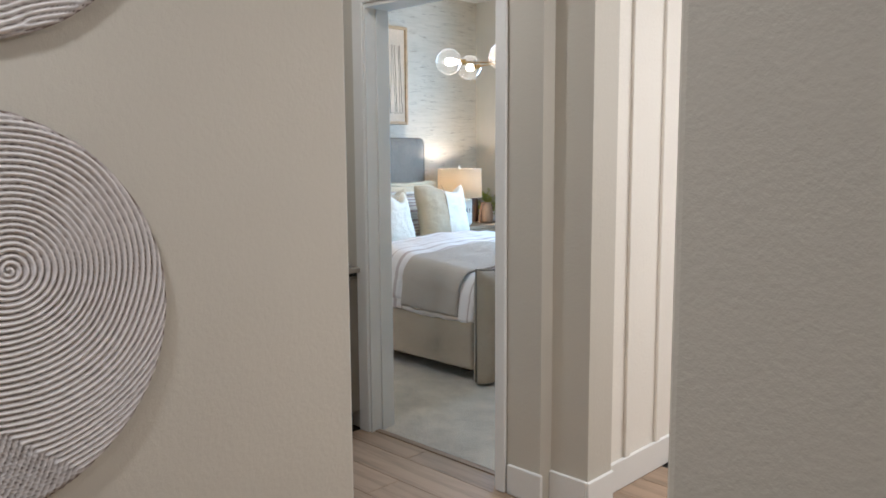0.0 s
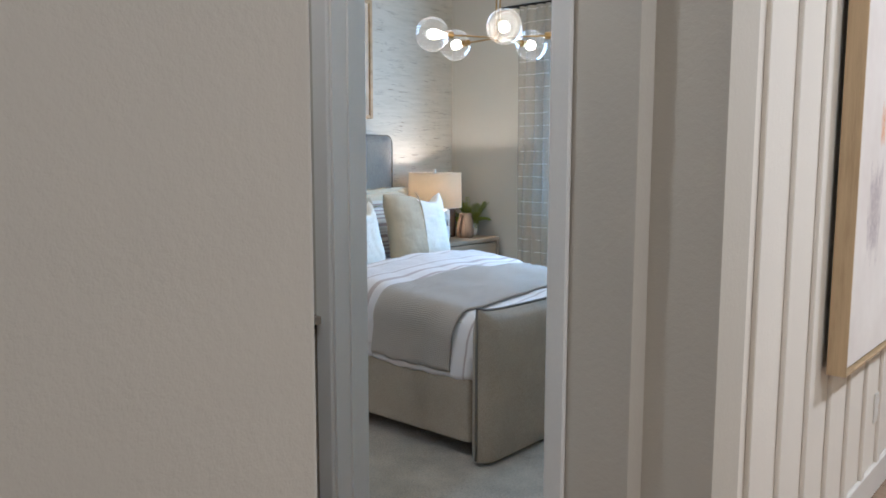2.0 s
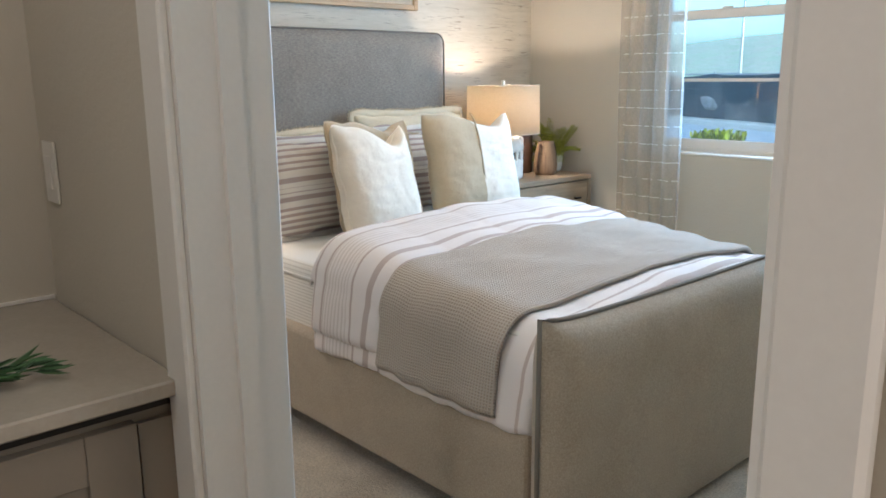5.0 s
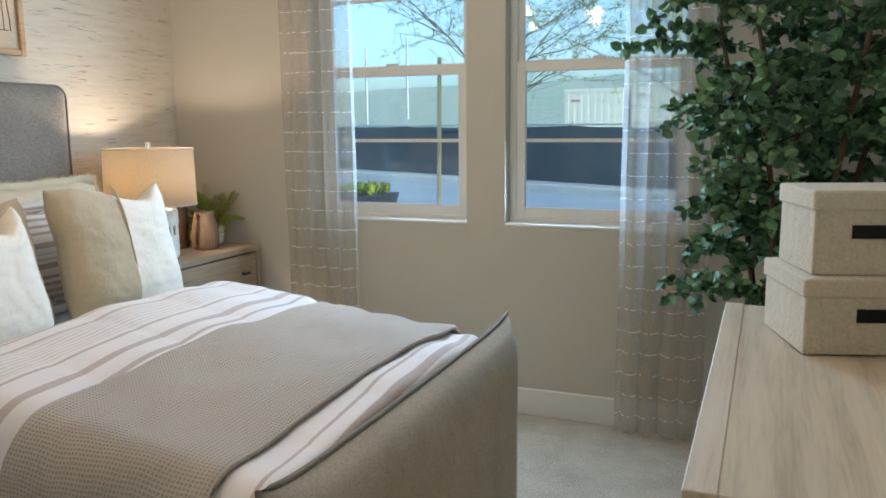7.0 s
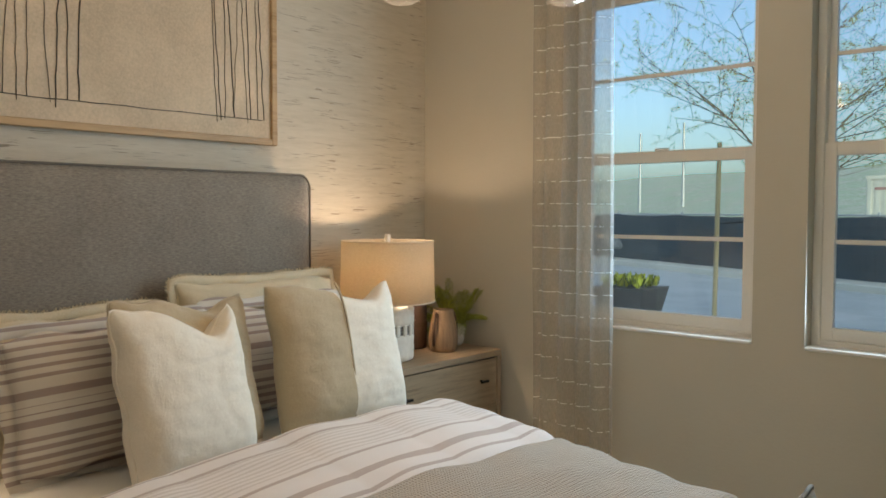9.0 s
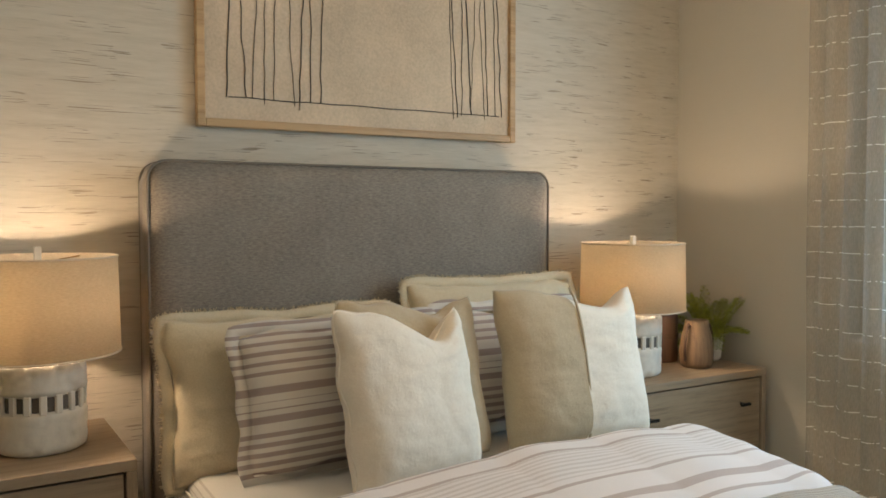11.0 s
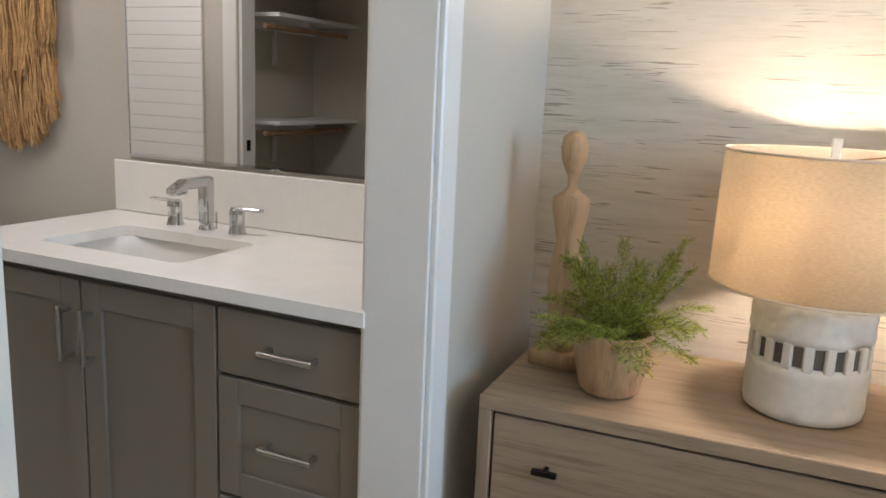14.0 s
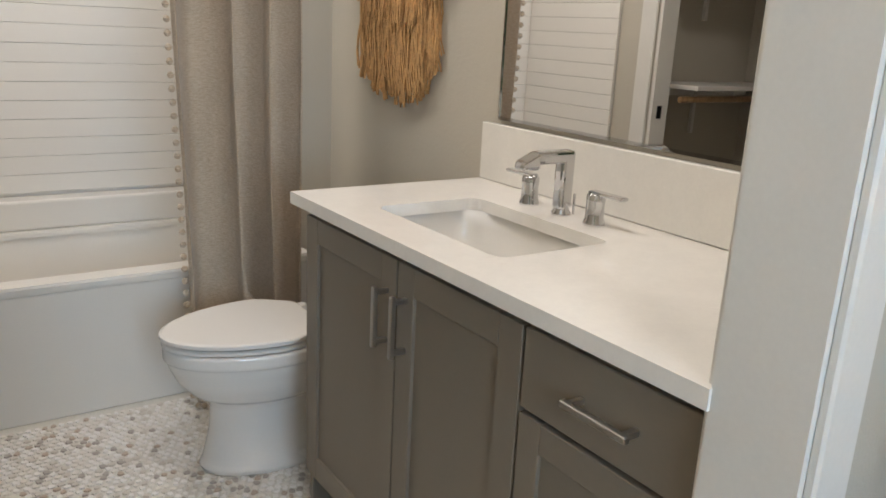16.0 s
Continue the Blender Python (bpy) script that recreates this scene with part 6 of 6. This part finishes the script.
M["abstract"] = canvas_abstract("abstract_canvas")
M["frame_pale"] = wood("pale_maple_frame", srgb("a58c68"), srgb("c2a982"), 2, 0.5, 40)
hall_canvas()
outlet = thing("outlet", (-0.885, 5.66, 0.36), "white duplex wall outlet", "outlet")
part("plate", box(0.001, 0.006, -0.036, 0.036, -0.06, 0.06, 0.002, 1), M["switch"], outlet)
for z in (-0.022, 0.022):
    part("socket", box(0.006, 0.008, -0.016, 0.016, z - 0.014, z + 0.014, 0.001, 1), M["trim"], outlet)
stop = thing("door_stop", (-0.868, 5.86, 0.07), "spring door stop on the baseboard", "door stop")
part("spring", tube([(0, 0, 0), (0.075, 0, 0)], 0.006, 10), M["nickel"], stop)
part("rubber_tip", tube([(0.075, 0, 0), (0.09, 0, 0)], 0.009, 10), M["switch"], stop)


# ---- outdoors ----
GZ = -0.15

def lay(x, y):
    """The height of the open ground: level by the house, a dry hill beyond the fence."""
    d = (y - 15.1) * 0.889 + x * 0.457
    s = min(1, max(0, (d - 9) / 50))
    hill = s * s * (3 - 2 * s) * 6.4
    return GZ + hill * (1 + 0.18 * wob(x, y, 0, 0.03)) + (0.25 * wob(x, y, 3, 0.2) if d > 6 else 0)

ys = [-300, -60, 2, 7.32, 9, 12, 15, 18, 20, 22, 24, 26, 28, 30, 33, 36, 39, 42, 46, 50, 55, 60, 66, 72, 80, 95, 120, 180, 400]
xs = [-400, -200, -120, -80, -60, -50, -42, -36, -31, -27, -24, -21, -18, -15, -12, -9, -6, -3, 0, 4, 9, 15, 22, 30, 40, 60, 100, 200, 400]
bm = bmesh.new()
vs = [[bm.verts.new((x, y, lay(x, y) if y > 7 else GZ)) for y in ys] for x in xs]
for i in range(len(xs) - 1):
    for j in range(len(ys) - 1):
        bm.faces.new((vs[i][j], vs[i + 1][j], vs[i + 1][j + 1], vs[i][j + 1]))
m = Nodes("dry_grass_hill", srgb("8f8a68"), 1.0)
m.colour(m.mix(m.ramp(m.noise(0.5, 6), [(0.4, 0.0), (0.6, 1.0)]), m.ramp(m.noise(6, 5), [(0.3, srgb("8f9c78")), (0.7, srgb("c4cab0"))]), m.ramp(m.noise(3, 5), [(0.3, srgb("9d9b83")), (0.7, srgb("cfcab6"))])))
m.bump(m.noise(4, 5), 0.6, 0.2)
setting("ground", bm, m.mat, "dry grassy ground rising to a low hill", True)
along, across = Vector((-0.889, 0.457, 0)), Vector((0.457, 0.889, 0))
kerb0 = Vector((-5.08, 20.28, GZ))


def strip(name, a0, a1, c0, c1, z0, z1, material, label, bevel=0.0):
    b = box(a0, a1, c0, c1, z0, z1, bevel, 1) if bevel else box(a0, a1, c0, c1, z0, z1)
    mat = Matrix(((along.x, across.x, 0, kerb0.x), (along.y, across.y, 0, kerb0.y), (0, 0, 1, GZ), (0, 0, 0, 1)))
    bmesh.ops.transform(b, matrix=mat, verts=b.verts[:])
    bmesh.ops.recalc_face_normals(b, faces=b.faces[:])
    return setting(name, b, material, label)

M["road"] = plain("pale_asphalt", srgb("a3a6a6"), 0.75, var=0.1, coarse=1.2, fine=60, relief=0.3)
M["concrete"] = plain("concrete", srgb("b9b5ac"), 0.85, var=0.06, coarse=2, fine=40)
strip("road", -40, 60, -9.5, 0, -0.02, 0.012, M["road"], "pale grey asphalt street")
strip("kerb", -40, 60, 0, 0.25, -0.02, 0.15, M["concrete"], "concrete kerb below the fence", 0.02)
strip("pavement", -40, 60, 0.25, 1.4, -0.02, 0.14, M["concrete"], "concrete pavement behind the kerb")
setting("manhole", lathe([(0.34, GZ + 0.012), (0.34, GZ + 0.02)], 32), M["concrete"], "round pale manhole cover").location = (-3.25, 16.6, 0)

M["fence"] = weave("navy_mesh_fabric", srgb("26333a"), srgb("38474e"), 0.02, relief=0.4)
M["galv"] = plain("galvanised_steel", (0.5, 0.5, 0.5), 0.4, 0.9)
fence = thing("fence", kerb0 + across * 0.9, "construction fence covered in dark navy mesh fabric", "fence")
fence.matrix_world = Matrix(((along.x, across.x, 0, kerb0.x + across.x * 0.9), (along.y, across.y, 0, kerb0.y + across.y * 0.9), (0, 0, 1, GZ), (0, 0, 0, 1)))
for k in range(16):
    a = -14 + 3.0 * k
    part("post", tube([(a, 0, 0.14), (a, 0, 1.52)], 0.03, 8), M["galv"], fence)
    part("fabric", thicken(grid(14, 8, lambda u, v: (a + 3.0 * u, -0.06 + 0.04 * wob(a + 3 * u, v * 2, 1, 1.6), 0.15 + (1.29 + 0.03 * wob(a + 3 * u, 0, 6, 1.1) - 0.05 * math.sin(math.pi * u)) * v)), 0.006), M["fence"], fence)
    part("top_rail", tube([(a, 0, 1.45), (a + 3, 0, 1.45)], 0.02, 8), M["galv"], fence)


def container(x, y, w, label):
    c = thing("shipping_container", (x, y, lay(x, y + 1)), label, "container", "storage containers")
    white = plain("cream_container_paint", srgb("d8d2c2"), 0.6, var=0.06)
    part("shell", box(0, w, 0, 6, 0, 2.6, 0.02, 1), white, c)
    for k in range(int(w / 0.28)):
        part("rib", box(0.06 + 0.28 * k, 0.19 + 0.28 * k, -0.035, 0.001, 0.12, 2.48), white, c)
    part("roof_rail", box(-0.02, w + 0.02, -0.05, 0.0, 2.5, 2.63), white, c)
    part("marking", box(w * 0.12, w * 0.28, -0.045, -0.037, 2.1, 2.2), plain("red_mark", srgb("b08078"), 0.6), c, "small red marking")

container(-9.5, 37.0, 2.45, "cream corrugated shipping container behind the fence")
container(-6.72, 37.0, 2.44, "cream corrugated shipping container with doors behind the fence")


mound = bmesh.new()
bmesh.ops.create_icosphere(mound, subdivisions=4, radius=1.0)
for v in mound.verts:
    v.co = Vector((v.co.x * 1.7, v.co.y * 1.5, max(-0.1, v.co.z) * 0.95)) * (1 + 0.10 * wob(v.co.x, v.co.y, v.co.z, 2.2))
mound_ob = part("gravel_mound", mound, plain("grey_gravel", srgb("7f8080"), 0.95, var=0.25, coarse=5, fine=30, relief=0.9), None, "", True, at=(-13.0, 27.0, 0.35))
tagged(mound_ob, "heap of grey gravel behind the fence", "gravel heap")

M["tree_bark"] = plain("grey_young_bark", srgb("85796c"), 0.9, var=0.15, coarse=12, relief=0.4)


def street_tree(x, y, seed):
    t = thing("tree", (x, y, GZ), "young nearly bare street tree with sparse willowy leaves", "tree")
    rnd = random.Random(seed)
    leaves = []

    def limb(p, d, length, r, depth):
        pts = [p]
        for k in range(7):
            d = (d + Vector((rnd.uniform(-.22, .22), rnd.uniform(-.22, .22), rnd.uniform(-.06, .12)))).normalized()
            pts.append(pts[-1] + d * length / 7)
        part("limb" if depth else "trunk", tube(pts, r, 6 if depth > 1 else 8, taper=0.45), M["tree_bark"], t, smooth=True)
        if depth < 4:
            for k in range((6, 5, 4, 4)[depth]):
                f = rnd.uniform(0.4, 1.0)
                q = pts[min(7, int(f * 7.99))]
                a = rnd.uniform(0, 6.283)
                nd = (d * 0.75 + Vector((math.cos(a), math.sin(a), rnd.uniform(-0.1, 0.6) if depth < 2 else rnd.uniform(-0.7, 0.5))) * 0.95).normalized()
                limb(q, nd, length * rnd.uniform(0.6, 0.88), r * 0.5, depth + 1)
        if depth > 2:
            for k in range(14):
                q = pts[rnd.randrange(2, 8)]
                leaves.append((q.lerp(pts[rnd.randrange(2, 8)], rnd.random()), Vector((rnd.uniform(-.7, .7), rnd.uniform(-.7, .7), rnd.uniform(-1, 0.1))).normalized()))
    limb(Vector((0, 0, 0)), Vector((0.03, 0, 1)), 2.1, 0.036, 0)
    tagged(part("crown", leaf_cloud(leaves, 0.065, 52, 7.5), leaf_mat("dusty_willow_leaf", srgb("939b70"), srgb("c2c99c")), t, "sparse narrow leaves"), kind="stuff")
    for dx in (-0.42, 0.40):
        s = thing("tree_stake", (x + dx, y - 0.1, GZ), "bamboo-coloured wooden tree stake", "stake", "tree stakes")
        part("pole", tube([(0, 0, 0), (0.03, 0, 2.42)], 0.032, 10), wood("stake_wood", srgb("7d7058"), srgb("a1916f"), 2, 0.8, 20), s)
        part("tie", tube([(0.0, 0.0, 1.35), (-dx, 0.1, 1.38)], 0.008, 6), M["black"], s)

street_tree(-5.50, 14.6, 51)
street_tree(-1.9, 13.4, 53)

pl = thing("street_planter", (-7.05, 14.3, GZ), "dark grey tapered square planter with low green plants", "planter")
bm = bmesh.new()
bmesh.ops.create_cone(bm, cap_ends=True, segments=4, radius1=0.42, radius2=0.56, depth=0.46, matrix=Matrix.Translation((0, 0, 0.23)) @ Matrix.Rotation(math.pi / 4, 4, "Z"))
part("tub", bm, plain("charcoal_planter", (0.05, 0.052, 0.055), 0.6), pl)
rnd = random.Random(61)
tagged(part("plants", leaf_cloud([(Vector((rnd.uniform(-.3, .3), rnd.uniform(-.3, .3), 0.45 + 0.1 * rnd.random())), Vector((rnd.uniform(-.6, .6), rnd.uniform(-.6, .6), 1)).normalized()) for k in range(260)], 0.11, 62, 2.4), M["fern"], pl, "low bright green plants"), kind="stuff")
for px, py, hh in ((-30.8, 60, 6.0), (-27.3, 60, 6.2)):
    up = thing("utility_pole", (px, py, lay(px, py)), "distant thin utility pole", "pole", "utility poles")
    part("shaft", tube([(0, 0, -0.5), (0, 0, hh)], 0.13, 8, taper=0.7), M["galv"], up)


# ---- mosaic floor of the bathroom ----
m = Nodes("mosaic_stone_mix", srgb("d5cfc3"), 0.35)
tones = [(0.0, srgb("f0ede7")), (0.38, srgb("e8e3d9")), (0.72, srgb("d6cfc3")), (0.86, srgb("b3aba1")), (0.94, srgb("c2b19e"))]
m.colour(m.ramp(m.add("ShaderNodeNewGeometry").outputs["Random Per Island"], tones, True))
M["pebble_mix"] = m.mat
m = Nodes("mosaic_stone_piece", srgb("d5cfc3"), 0.35)
m.colour(m.ramp(m.random(), tones, True))
M["pebble"] = m.mat
rnd = random.Random(71)
floor_bath = bpy.data.objects["floor_bath"]


def pebble(bm, x, y, r, turn):
    top, low = [], []
    for k in range(7):
        a = turn + 2 * math.pi * k / 7
        q = r * (0.88 + 0.2 * math.sin(2.3 * k + turn * 5))
        top.append(bm.verts.new((x + q * 0.86 * math.cos(a), y + q * 0.86 * math.sin(a), 0.0)))
        low.append(bm.verts.new((x + q * math.cos(a), y + q * math.sin(a), -0.005)))
    bm.faces.new(top)
    for k in range(7):
        n = (k + 1) % 7
        bm.faces.new((low[k], low[n], top[n], top[k]))

shapes = []
for k in range(5):
    b = bmesh.new()
    pebble(b, 0, 0, 0.0125, k * 0.7)
    me = mesh_of(b, "mosaic_stone")
    me.materials.append(M["pebble"])
    shapes.append(me)
rest = bmesh.new()
step = 0.0245
for i in range(int(1.5 / step)):
    for j in range(int(2.1 / step)):
        x = -4.28 + i * step + (j % 2) * step / 2 + rnd.uniform(-0.002, 0.002)
        y = 1.69 + j * step * 0.9 + rnd.uniform(-0.002, 0.002)
        if y > 3.77 or (x < -3.78 and y > 2.52):
            continue
        if -3.42 < x < -3.03 and 1.72 < y < 2.10:
            part("mosaic_stone", shapes[rnd.randrange(5)], None, floor_bath, at=(x, y, -0.03))
        else:
            pebble(rest, x, y, 0.0125 * rnd.uniform(0.78, 1.0), rnd.uniform(0, 6))
tagged(part("mosaic_field", rest, M["pebble_mix"], floor_bath, "small cream, grey and tan stones", at=(0, 0, -0.03)), kind="stuff")
